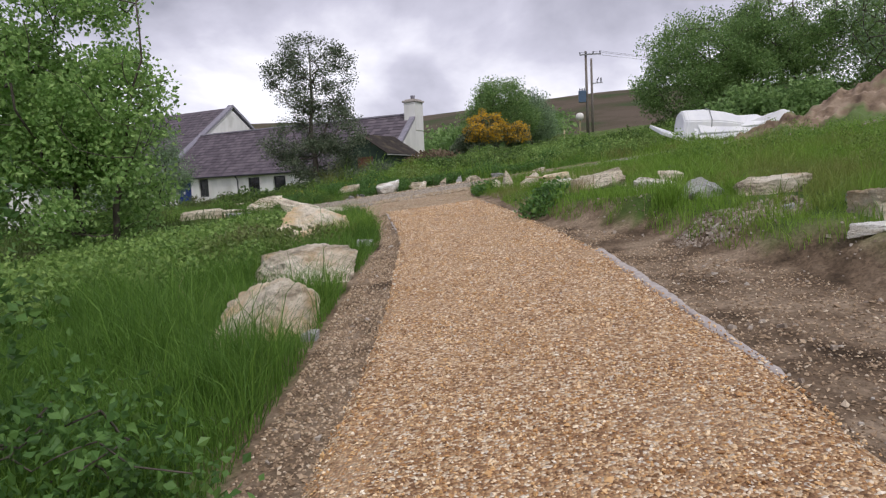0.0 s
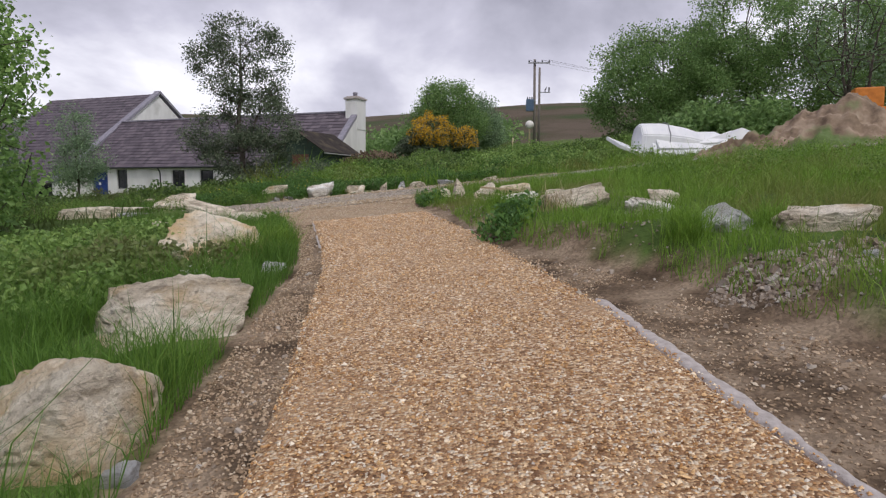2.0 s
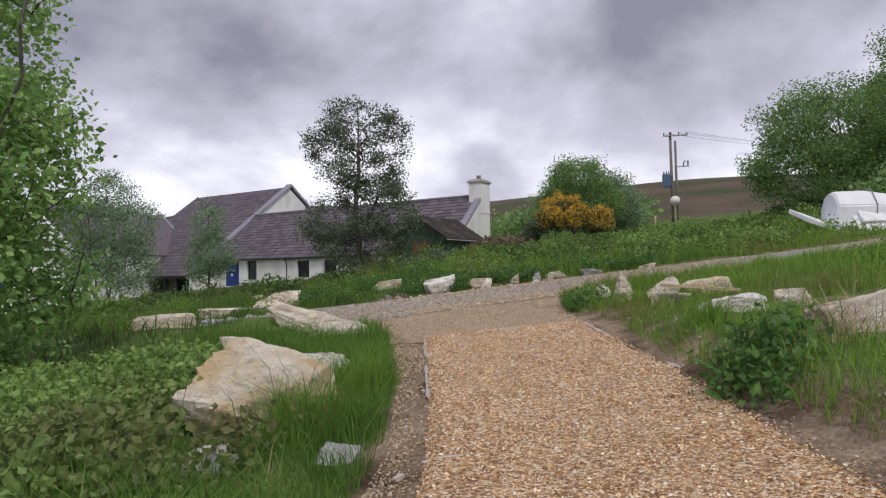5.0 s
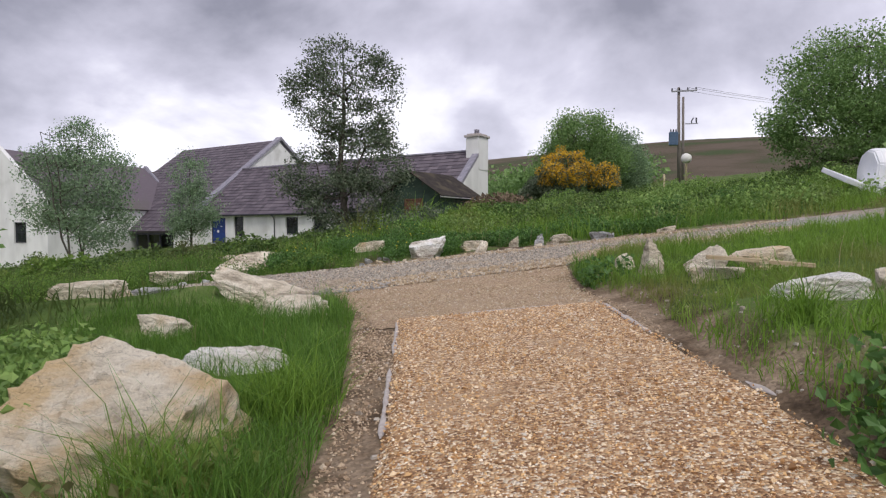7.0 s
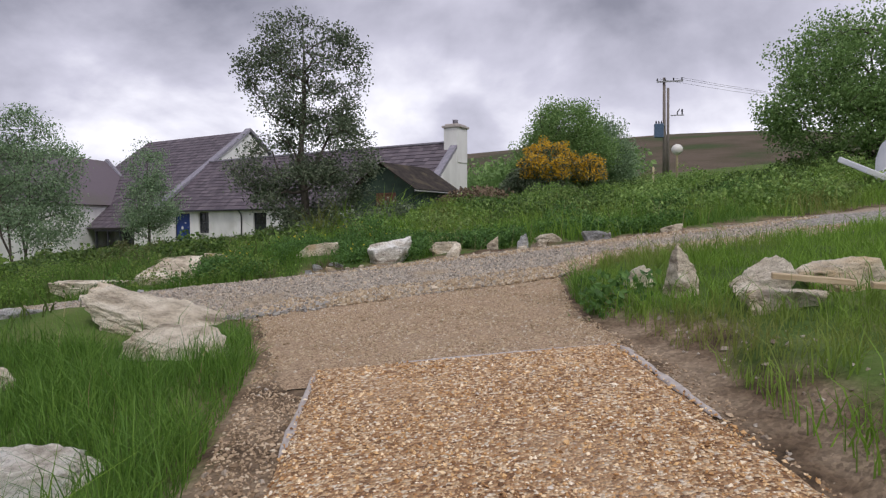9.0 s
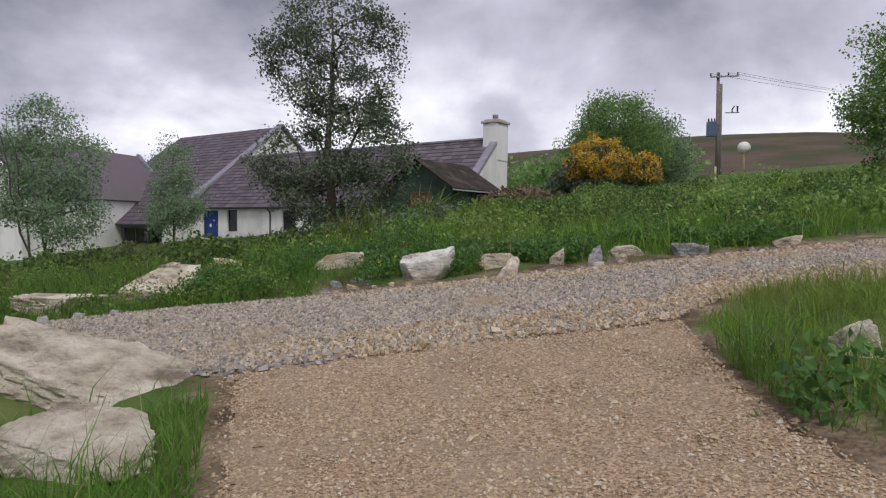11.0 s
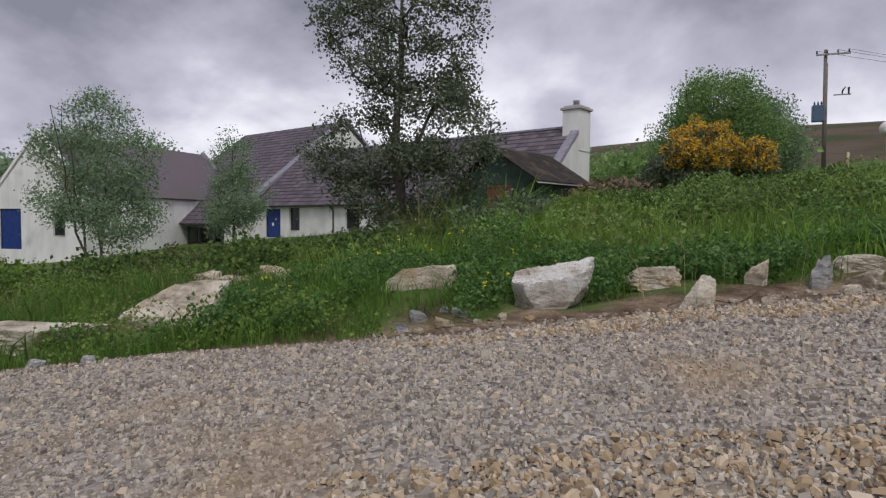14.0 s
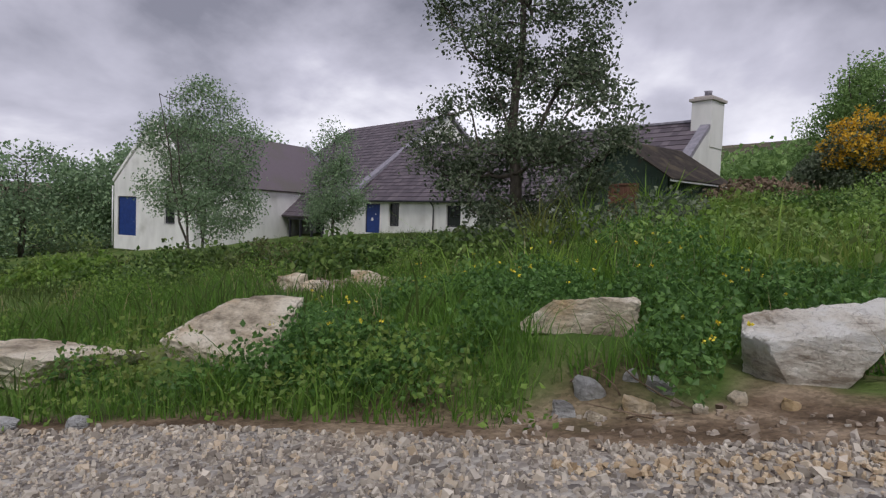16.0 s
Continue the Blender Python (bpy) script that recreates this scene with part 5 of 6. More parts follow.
def heap(name, x, y, rx, ry, h, seed, mat, label):
    xs, ys = np.meshgrid(np.linspace(-1, 1, 100), np.linspace(-1, 1, 80))
    d = np.hypot(xs, ys)
    top = ss(1 - d) * h * (1 + 0.35 * waves(xs * rx, ys * ry, 1.1, seed)) + ss((1 - d) * 3) * (0.26 * waves(xs * rx, ys * ry, 2.6, seed) + 0.16 * waves(xs * rx, ys * ry, 7.3, seed) + 0.06 * waves(ys * ry, xs * rx, 15.0, seed))
    X, Y = x + xs * rx, y + ys * ry
    Z = height(X, Y) + top - 0.12 * (d > 0.97)
    idx = np.arange(X.size).reshape(X.shape)
    F = np.stack([idx[:-1, :-1], idx[:-1, 1:], idx[1:, 1:], idx[1:, :-1]], -1).reshape(-1, 4)
    keep = (d.ravel()[F] < 1.05).all(1)
    return tagged(part(name, mesh_of(name, np.stack([X, Y, Z], -1), F[keep], mat, True)), label, "earth heap")


M["spoil"] = material("spoil_earth", [(0.3, (0.11, 0.075, 0.052)), (0.5, (0.25, 0.18, 0.125)), (0.7, (0.40, 0.31, 0.235))], scale=2.2, bump=1.0, bump_scale=8, detail=12,
                      second=(0.11, 0.16, 0.05), second_scale=0.55, second_range=(0.5, 0.58))
heap("earth_mound", 13.2, 24.8, 4.8, 2.8, 1.35, 1.0, M["spoil"], "brown heap of dug earth and stones")
heap("earth_mound", 9.6, 24.6, 1.9, 1.6, 0.5, 2.0, M["spoil"], "low brown earth heap with grass on it")

digger = thing("excavator", (19.0, 32.5, zat(19.0, 32.5) - 0.5), "orange excavator parked behind the earth heap", "excavator", rz=-20)
part("body", boxes((-1.2, 1.2, -0.9, 0.9, 0.9, 1.7), bevel=0.08), M["orange"], digger)
part("cab", boxes((-1.1, 0.1, -0.85, 0.1, 1.7, 2.6), bevel=0.08), M["orange"], digger)
for y in (-1.15, 0.75):
    part("track", boxes((-1.5, 1.5, y, y + 0.4, 0.0, 0.75), bevel=0.2), M["dark_frame"], digger, "black crawler track")
bm = bmesh.new()
tube(bm, [(0.6, -0.2, 1.6), (1.2, -0.2, 2.5), (2.9, -0.2, 3.3)], [0.22, 0.24, 0.16], 4)
part("boom", bm, M["orange"], digger)
bm = bmesh.new()
tube(bm, [(2.9, -0.2, 3.3), (3.7, -0.2, 2.2)], [0.16, 0.12], 4)
part("dipper", bm, M["orange"], digger)
bm = bmesh.new()
tube(bm, [(0.9, -0.2, 1.6), (1.9, -0.2, 2.6)], [0.06, 0.05], 8)
part("hydraulic_ram", bm, M["steel"], digger)

M["slate_chip"] = material("slate_chip", [(0, (0.19, 0.18, 0.17)), (0.6, (0.33, 0.31, 0.29)), (1, (0.45, 0.42, 0.39))], island=0.9, bump=0.3)


# ---------- loose stone ----------
def stones(name, xy, size, mat, label, category, seed, lift=0.0, flat=0.65, octa=False, parent=None, base=None):
    """Many small angular stones in one mesh."""
    rng = np.random.RandomState(seed)
    n = len(xy)
    z = (height(xy[:, 0], xy[:, 1]) if base is None else base(xy[:, 0], xy[:, 1])) + lift
    s = size * rng.lognormal(0, 0.32, n)
    if octa:
        T = np.array([(1, 0, 0), (0, 1, 0), (-1, 0, 0), (0, -1, 0), (0, 0, 1), (0, 0, -1)], float)
        F = np.array([(0, 1, 4), (1, 2, 4), (2, 3, 4), (3, 0, 4), (1, 0, 5), (2, 1, 5), (3, 2, 5), (0, 3, 5)])
    else:
        T = np.array([(x, y, zz) for x in (-1, 1) for y in (-1, 1) for zz in (-1, 1)], float) * 0.75
        Q = [(0, 1, 3, 2), (4, 6, 7, 5), (0, 4, 5, 1), (2, 3, 7, 6), (0, 2, 6, 4), (1, 5, 7, 3)]
        F = np.array([t for a, b, c, d in Q for t in ((a, b, c), (a, c, d))])
    V = T[None] * (1 + rng.uniform(-0.38, 0.38, (n, len(T), 3)))
    if not octa:
        V[:, T[:, 2] > 0, :2] *= rng.uniform(0.4, 0.9, (n, 1, 2))
        V[:, T[:, 0] > 0, 1:] *= rng.uniform(0.55, 1.0, (n, 1, 2))
    V = V * np.stack([rng.uniform(0.75, 1.35, n), rng.uniform(0.6, 1.0, n), rng.uniform(0.45, 0.9, n) * flat / 0.65], 1)[:, None, :] * (s / 2)[:, None, None]
    a, b = rng.uniform(0, 6.28, n), rng.normal(0, 0.35, n)
    ca, sa, cb, sb = np.cos(a)[:, None], np.sin(a)[:, None], np.cos(b)[:, None], np.sin(b)[:, None]
    x, y, zz = V[..., 0], V[..., 1], V[..., 2]
    x, zz = x * cb + zz * sb, -x * sb + zz * cb
    x, y = x * ca - y * sa, x * sa + y * ca
    W = np.stack([x + xy[:, 0:1], y + xy[:, 1:2], zz + (z + s * 0.12)[:, None]], -1)
    I = (F[None] + (np.arange(n) * len(T))[:, None, None]).reshape(-1, 3)
    return tagged(part(name, mesh_of(name, W.reshape(-1, 3), I, M[mat])), label, category, kind="stuff")


def scatter(n, x0, x1, y0, y1, seed, keep):
    rng = np.random.RandomState(seed)
    p = np.stack([rng.uniform(x0, x1, n), rng.uniform(y0, y1, n)], 1)
    return p[keep(p[:, 0], p[:, 1])]


def plane_z(x, y):
    return 0.10 + 0.083 * x + 0.084 * y


PATH_POLY = PATH_L + PATH_R[::-1]
ROAD_POLY = ROAD_NEAR + ROAD_FAR[::-1]
APRON_POLY = APRON_L + APRON_R[::-1]
stones("path_gravel", scatter(88000, -3.3, 1.8, 0.0, 14.3, 1, lambda x, y: inside(PATH_POLY, x, y)), 0.016, "gold_stone", "golden pebbles bonded over the path", "gravel", 1, lift=0.034, octa=True, base=plane_z)
stones("track_gravel", scatter(150000, -11.0, 2.5, 14.0, 22.3, 2, lambda x, y: inside(ROAD_POLY, x, y)), 0.026, "grey_stone", "loose grey crushed stone covering the track", "gravel", 2, lift=0.02, flat=0.9, base=plane_z)
near_edge = lambda x: np.interp(x, [p[0] for p in ROAD_NEAR], [p[1] for p in ROAD_NEAR])
far_edge = lambda x: np.interp(x, [p[0] for p in ROAD_FAR], [p[1] for p in ROAD_FAR])
stones("coarse_gravel", scatter(28000, -5.4, 3.0, 15.6, 20.5, 3, lambda x, y: (np.abs(y - near_edge(x) - 0.45 - 0.12 * waves(x, y, 2.0)) < 0.5) & ((x > -4.9))), 0.033, "tan_stone", "coarse tan stones along the track's edge", "gravel", 3, lift=0.03, base=plane_z)
stones("coarse_gravel", scatter(16000, -5.6, 3.0, 19.0, 22.0, 4, lambda x, y: np.abs(y - far_edge(x) + 0.3 - 0.1 * waves(x, y, 2.4)) < 0.2 * ss((x + 6.2) / 2.5) + 0.02), 0.033, "tan_stone", "coarse tan stones below the soil bank", "gravel", 4, lift=0.03, base=plane_z)
stones("slate_chips", scatter(260, -5.2, -4.1, 15.8, 16.9, 5, lambda x, y: np.abs(y - near_edge(x) - 0.15) < 0.28), 0.058, "slate_chip", "dark grey slate chips beside the slab", "rubble", 5, lift=0.02, flat=0.4, base=plane_z)
stones("grit", scatter(26000, -5.0, -0.7, 13.9, 17.4, 6, lambda x, y: inside(APRON_POLY, x, y)), 0.017, "tan_stone", "tan grit pressed into the apron", "gravel", 6, lift=0.010, octa=True, base=plane_z)
verge = lambda x, y: inside(WORKED, x, y) & ~inside(PATH_POLY, x, y) & ~inside(ROAD_POLY, x, y) & ~inside(APRON_POLY, x, y)
stones("verge_grit", scatter(130000, -5.0, 3.4, 0.5, 17.0, 7, lambda x, y: verge(x, y) & (waves(x, y, 1.6, 5.0) > -0.55)), 0.019, "brown_grit", "brown grit on the dirt verges", "gravel", 7, lift=0.0, octa=True)
stones("verge_gravel", scatter(110000, -4.4, 0.2, 0.5, 15.0, 14, lambda x, y: verge(x, y) & (x < -0.6 - 0.235 * (y - 2.0) + 0.3) & (waves(x, y, 2.6, 1.0) > -0.35)), 0.02, "brown_grit", "tan grit spilled beside the path", "gravel", 14, lift=0.0, octa=True)
stones("verge_rubble", scatter(4200, -5.0, 3.4, 0.5, 17.0, 8, lambda x, y: verge(x, y) & (waves(x, y, 2.2, 3.0) > -0.1)), 0.038, "rubble", "small stones strewn on the dirt verges", "rubble", 8, lift=-0.004)
stones("bank_rubble", scatter(3000, -0.6, 3.6, 4.6, 15.0, 9, lambda x, y: ~inside(WORKED, x, y) & (away(DIRT_R, x, y, False) < 0.75) & (waves(x, y, 2.7, 1.0) > -0.25)), 0.026, "rubble", "stones in the cut soil bank", "rubble", 9)
stones("rubble_spill", scatter(2600, 1.7, 3.4, 5.9, 7.4, 10, lambda x, y: (np.hypot((x - 2.6) / 0.75, (y - 6.6) / 0.5) < 1 + 0.3 * waves(x, y, 4.0))), 0.045, "rubble", "spill of broken stone below a slab", "rubble", 10)
stones("bank_rubble", scatter(6500, -11.0, 3.0, 18.0, 22.8, 11, lambda x, y: ~inside(WORKED, x, y) & (away(ROAD_FAR, x, y, False) < 0.6 + 0.3 * waves(x, y, 1.5)) & (x > -6.1)), 0.045, "rubble", "stones in the soil below the far bank", "rubble", 11)
stones("bank_rubble", scatter(600, -13.0, -9.4, 23.6, 25.7, 12, lambda x, y: np.hypot((x + 11.2) / 1.5, (y - 24.6) / 0.8) < 1), 0.10, "rubble", "stones on a bare soil patch", "rubble", 12)
stones("heap_rubble", scatter(700, 9.0, 16.5, 21.8, 25.0, 13, lambda x, y: np.hypot((x - 12.8) / 4.4, (y - 24.6) / 2.9) < 1), 0.12, "rubble", "stones in the grass at the earth heap", "rubble", 13)
for i, (x, y, s, mt) in enumerate(((-5.80, 19.82, 0.19, "rock_grey"), (-5.72, 20.04, 0.21, "rock_grey"), (-5.42, 19.95, 0.2, "rock_ochre"), (-5.55, 20.26, 0.15, "rock_grey"), (-5.38, 20.2, 0.19, "rock_grey"), (-5.62, 19.78, 0.1, "rock"), (-5.15, 20.05, 0.12, "rock"), (-4.75, 20.35, 0.14, "rock"), (-5.0, 20.3, 0.13, "rock"), (-2.12, 20.72, 0.19, "rock"),
                                   (-1.68, 4.35, 0.2, "rock_grey"), (-2.75, 20.5, 0.16, "rock"), (-1.85, 20.95, 0.18, "rock"), (3.05, 6.6, 0.17, "rock_grey"), (2.6, 6.4, 0.14, "rock"), (3.6, 6.35, 0.22, "rock_grey"),
                                   (-8.7, 18.55, 0.2, "rock_grey"), (-8.3, 18.75, 0.16, "rock_grey"), (-9.1, 18.4, 0.22, "rock_grey"), (-11.9, 24.5, 0.6, "rock"), (-10.7, 24.8, 0.5, "rock"), (-11.3, 24.2, 0.4, "rock"), (-10.2, 24.5, 0.35, "rock"))):
    boulder(x, y, (s * 0.95, s * 0.75, s * 0.45), 200 + i, "small angular grey stone on bare soil" if mt == "rock_grey" else "small angular cream stone on bare soil", mt, rz=37 * i, planes=8, sub=3, name="stone", group="loose stones", sink=0.12)

# ---------- concrete edges and planks ----------


def haunch(line, width, high, seed, label):
    rng = np.random.RandomState(seed)
    p = resample(line, 0.045)
    d = np.gradient(p, axis=0)
    d /= np.linalg.norm(d, axis=1)[:, None]
    nrm = np.stack([d[:, 1], -d[:, 0]], 1)
    prof = np.array([(-0.5, -0.6), (-0.44, 0.6), (-0.15, 1.0), (0.2, 0.9), (0.42, 0.5), (0.75, -1.6)])
    wob = 1 + 0.3 * np.convolve(rng.normal(size=len(p)), np.ones(7) / 2.6, "same") + 0.08 * rng.normal(size=len(p))
    ends = np.minimum(1, np.minimum(np.arange(len(p)), np.arange(len(p))[::-1]) / 3 + 0.15)
    V = []
    for i in range(len(p)):
        for a, h in prof:
            q = p[i] + nrm[i] * a * width * wob[i] * ends[i]
            V.append((q[0], q[1], plane_z(q[0], q[1]) + 0.018 + h * high * ends[i] * (0.8 + 0.2 * wob[i])))
    k = len(prof)
    F = [(i * k + j, i * k + j + 1, (i + 1) * k + j + 1, (i + 1) * k + j) for i in range(len(p) - 1) for j in range(k - 1)]
    return tagged(part("concrete_edge", mesh_of("concrete_edge", V, F, M["concrete"], True)), label, "kerb", kind="structure")


haunch([(1.58, 2.75), (1.38, 4.3), (1.01, 6.9)], 0.09, 0.016, 1, "rough pale concrete haunch along the path edge")
haunch([(0.02, 11.15), (-0.10, 11.45)], 0.1, 0.008, 2, "short pale concrete haunch")
haunch([(-0.55, 12.8), (-0.93, 14.2)], 0.06, 0.008, 3, "pale concrete haunch at the path's corner")
haunch([(-0.95, 14.22), (-2.6, 13.96)], 0.06, 0.018, 4, "thin pale strip across the path's end")
haunch([(-2.22, 10.6), (-2.62, 12.0)], 0.03, 0.005, 5, "thin pale strip along the path edge")
haunch([(-2.72, 12.4), (-3.12, 13.8)], 0.03, 0.005, 8, "thin pale strip along the path edge")
haunch([(-1.86, 9.08), (-1.5, 9.17)], 0.06, 0.02, 6, "short pale timber strip at the path edge")


def board(x, y, L, rz, lift, tilt=0):
    ob = part("plank", boxes((-L / 2, L / 2, -0.075, 0.075, 0, 0.04), bevel=0.004), M["plank"])
    ob.matrix_basis = pose(x, y, zat(x, y) + lift, 0, tilt, rz)
    return tagged(ob, "weathered yellow plank lying over stones", "plank")


board(0.42, 14.5, 0.52, -12, 0.22, 4)
board(0.95, 14.3, 0.42, -16, 0.16, 4)

# ---------- grass and weeds ----------


def blades(name, xy, tall, wide, seed, label, mat="blade", bend=0.85):
    rng = np.random.RandomState(seed)
    n = len(xy)
    z = height(xy[:, 0], xy[:, 1]) - 0.02
    h = tall * rng.lognormal(0, 0.3, n)
    a, b = rng.uniform(0, 6.28, n), rng.uniform(0, 6.28, n)
    lean = rng.uniform(0.05, bend, n) * h
    w = wide * rng.uniform(0.6, 1.3, n)
    dx, dy = np.cos(a) * lean, np.sin(a) * lean
    wx, wy = np.cos(b) * w / 2, np.sin(b) * w / 2
    B = np.stack([xy[:, 0], xy[:, 1], z], 1)
    mid = B + np.stack([dx * 0.35, dy * 0.35, h * 0.6], 1)
    tip = B + np.stack([dx * 1.25, dy * 1.25, h], 1)
    S = np.stack([wx, wy, 0 * wx], 1)
    V = np.stack([B - S, B + S, mid + S * 0.8, mid - S * 0.8, tip], 1)
    F = np.array([(0, 1, 2), (0, 2, 3), (3, 2, 4)])
    I = (F[None] + (np.arange(n) * 5)[:, None, None]).reshape(-1, 3)
    return tagged(part(name, mesh_of(name, V.reshape(-1, 3), I, M[mat])), label, "grass", kind="stuff")



def clear(x, y):
    """True where no boulder, pile or heap stands in the way."""
    ok = np.hypot((x - 8.8) / 2.6, (y - 28.2) / 1.5) > 1
    ok &= np.hypot((x - 13.4) / 4.2, (y - 24.3) / 2.3) > 1
    for fx, fy, w, d in FOOT:
        ok &= np.hypot((x - fx) / (0.50 * w), (y - fy + 0.14 * d + 0.03) / (0.60 * d + 0.03)) > 1
    return ok


grown = lambda x, y, d=0.12: ~inside(WORKED, x, y) & (away(WORKED, x, y) > d) & clear(x, y)
clump = lambda x, y, f=1.0, s=0.0: waves(x, y, 2.1 * f, s) + 0.6 * waves(x, y, 5.3 * f, s + 2)


def shed_view(x, y):
    """True outside the trodden ground before the shed's door."""
    return ~((np.abs(x + 9.2) < 2.0) & (y > 31.0) & (y < 37.5))


def tuft(x, y):
    return 0.75 + 0.55 * np.clip(clump(x, y, 1.0, 3.0), -0.8, 1)


p = scatter(190000, -8.0, -1.0, -2.0, 16.4, 21, lambda x, y: grown(x, y, 0.04) & (x > -6.6 + 1.2 * waves(x, y, 1.3, 2.0)) & (y > -1.0 + 0.9 * waves(x, y, 1.1, 4.0)) & (clump(x, y, 1, 4.0) > -0.75))
blades("verge_grass", p, 0.26 * tuft(p[:, 0], p[:, 1]) * (1 + 0.6 * (p[:, 1] < 8.2)), 0.007, 21, "long green grass on the path's bank", "lush_blade")
p = scatter(110000, -1.4, 7.5, 2.0, 20.5, 22, lambda x, y: grown(x, y, 0.12) & (clump(x, y, 1, 6.0) > -0.45 + 0.4 * (away(WORKED, x, y) < 0.3) * (y < 9)) & (np.hypot((x - 3.5) / 3.0, (y - 13.2) / 1.0) > 0.9))
blades("verge_grass", p, 0.22 * tuft(p[:, 0], p[:, 1]), 0.009, 22, "bright green grass on the stony bank")
p = scatter(100000, -14.0, 4.0, 18.0, 27.0, 23, lambda x, y: grown(x, y, 0.2) & ((x < -6.0) | (away(WORKED, x, y) > np.where(x > -5.1, 1.15, 0.75))) & (y > far_edge(x)) & (np.hypot((x + 11.2) / 1.7, (y - 24.6) / 1.0) > 1) & (clump(x, y, 0.8, 8.0) > -0.5))
blades("bank_grass", p, 0.24 * tuft(p[:, 0], p[:, 1]), 0.010, 23, "green grass on the bank above the track", "lush_blade")
p = scatter(70000, -34.0, 16.0, 20.0, 50.0, 24, lambda x, y: grown(x, y, 1.0) & shed_view(x, y) & (y > far_edge(x) + 3) & (clump(x, y, 0.4, 1.0) > -0.6))
blades("meadow_grass", p, 0.33 * tuft(p[:, 0] * 0.4, p[:, 1] * 0.4), 0.018, 24, "rough grass on the slope below the house", "rough_blade")
p = scatter(46000, -8.5, 14.0, 22.0, 44.0, 27, lambda x, y: grown(x, y, 0.9) & shed_view(x, y) & (y > far_edge(x)) & (clump(x, y, 0.35, 7.0) > -0.05))
blades("meadow_grass", p, 0.42 * tuft(p[:, 0] * 0.6, p[:, 1] * 0.6), 0.02, 27, "bright patches of long grass on the slope", "blade")
p = scatter(60000, 3.0, 26.0, 6.0, 36.0, 25, lambda x, y: grown(x, y, 0.6) & (clump(x, y, 0.5, 2.0) > -0.6))
blades("meadow_grass", p, 0.34 * tuft(p[:, 0] * 0.5, p[:, 1] * 0.5), 0.013, 25, "bright rough grass on the slope above the path", "blade")
p = scatter(26000, -34.0, -7.0, -2.0, 21.0, 26, lambda x, y: grown(x, y, 0.4) & (clump(x, y, 0.5, 5.0) > -0.6))
blades("meadow_grass", p, 0.36 * tuft(p[:, 0] * 0.5, p[:, 1] * 0.5), 0.024, 26, "rough grass beyond the brambles", "rough_blade")


def weeds(name, xy, tall, leaf, per, seed, label, mat="weed", spread=0.10):
    """Leafy clumps: leaves strewn through low hummocks."""
    rng = np.random.RandomState(seed)
    ok = clear(xy[:, 0], xy[:, 1]) & clear(xy[:, 0], xy[:, 1] + 0.32) & shed_view(xy[:, 0], xy[:, 1])
    xy, tall = xy[ok], (tall[ok] if np.ndim(tall) else tall)
    n = len(xy)
    z = height(xy[:, 0], xy[:, 1])
    c = np.stack([xy[:, 0], xy[:, 1], z + tall * rng.uniform(0.15, 1.0, n) ** 0.7], 1)
    V, F = leaf_cloud(c, spread, per, leaf, rng, squash=0.7)
    return tagged(part(name, mesh_of(name, V, F, M[mat])), label, "weeds", kind="stuff")


# brambles on the low side of the path
p = scatter(2600, -9.0, -3.0, 5.5, 12.5, 31, lambda x, y: np.hypot((x + 5.6) / 2.5, (y - 8.9) / 3.0) < 1 + 0.2 * waves(x, y, 2.0))
weeds("brambles", p, 0.42 * (0.6 + 0.4 * tuft(p[:, 0], p[:, 1])), 0.075, 26, 31, "low sprawling brambles", "bramble_leaf", 0.13)
p = scatter(1500, -13.0, -5.0, 1.0, 9.0, 32, lambda x, y: clump(x, y, 0.7, 2) > -0.1)
weeds("brambles", p, 0.45, 0.08, 22, 32, "sprawling brambles beyond the grass", "bramble_leaf", 0.17)
# rough bramble cover on the slope
p = scatter(800, -9.0, 12.0, 21.8, 40.0, 35, lambda x, y: grown(x, y, 1.0) & (y > far_edge(x) + 0.9 + 1.2 * waves(x, y, 0.9)) & (clump(x, y, 0.8, 2.5) > 0.15))
weeds("brambles", p, 0.48, 0.085, 26, 35, "green brambles tangled in the slope's grass", "bramble_leaf", 0.2)
p = scatter(1500, -26.0, -9.0, 26.0, 40.0, 36, lambda x, y: grown(x, y, 1.0) & (clump(x, y, 0.45, 5.5) > 0.1))
weeds("brambles", p, 0.55, 0.13, 18, 36, "dark brambles on the slope before the cottage", "dark_leaf", 0.25)
# nettles and docks along the far bank
p = scatter(3000, -9.5, -5.2, 19.2, 22.6, 33, lambda x, y: grown(x, y, 0.5) & (y > far_edge(x)) & (clump(x, y, 0.9, 1.5) > 0.0))
weeds("nettles", p, 0.32 * tuft(p[:, 0], p[:, 1]), 0.046, 18, 33, "dark nettles and docks on the bank", "haw_leaf", 0.09)
p = scatter(3000, -5.3, 1.0, 20.6, 23.4, 34, lambda x, y: grown(x, y, 1.1) & (y > far_edge(x)) & (clump(x, y, 0.9, 3.5) > 0.0))
weeds("nettles", p, 0.28, 0.055, 16, 34, "dark nettles between the boulders", "haw_leaf", 0.09)


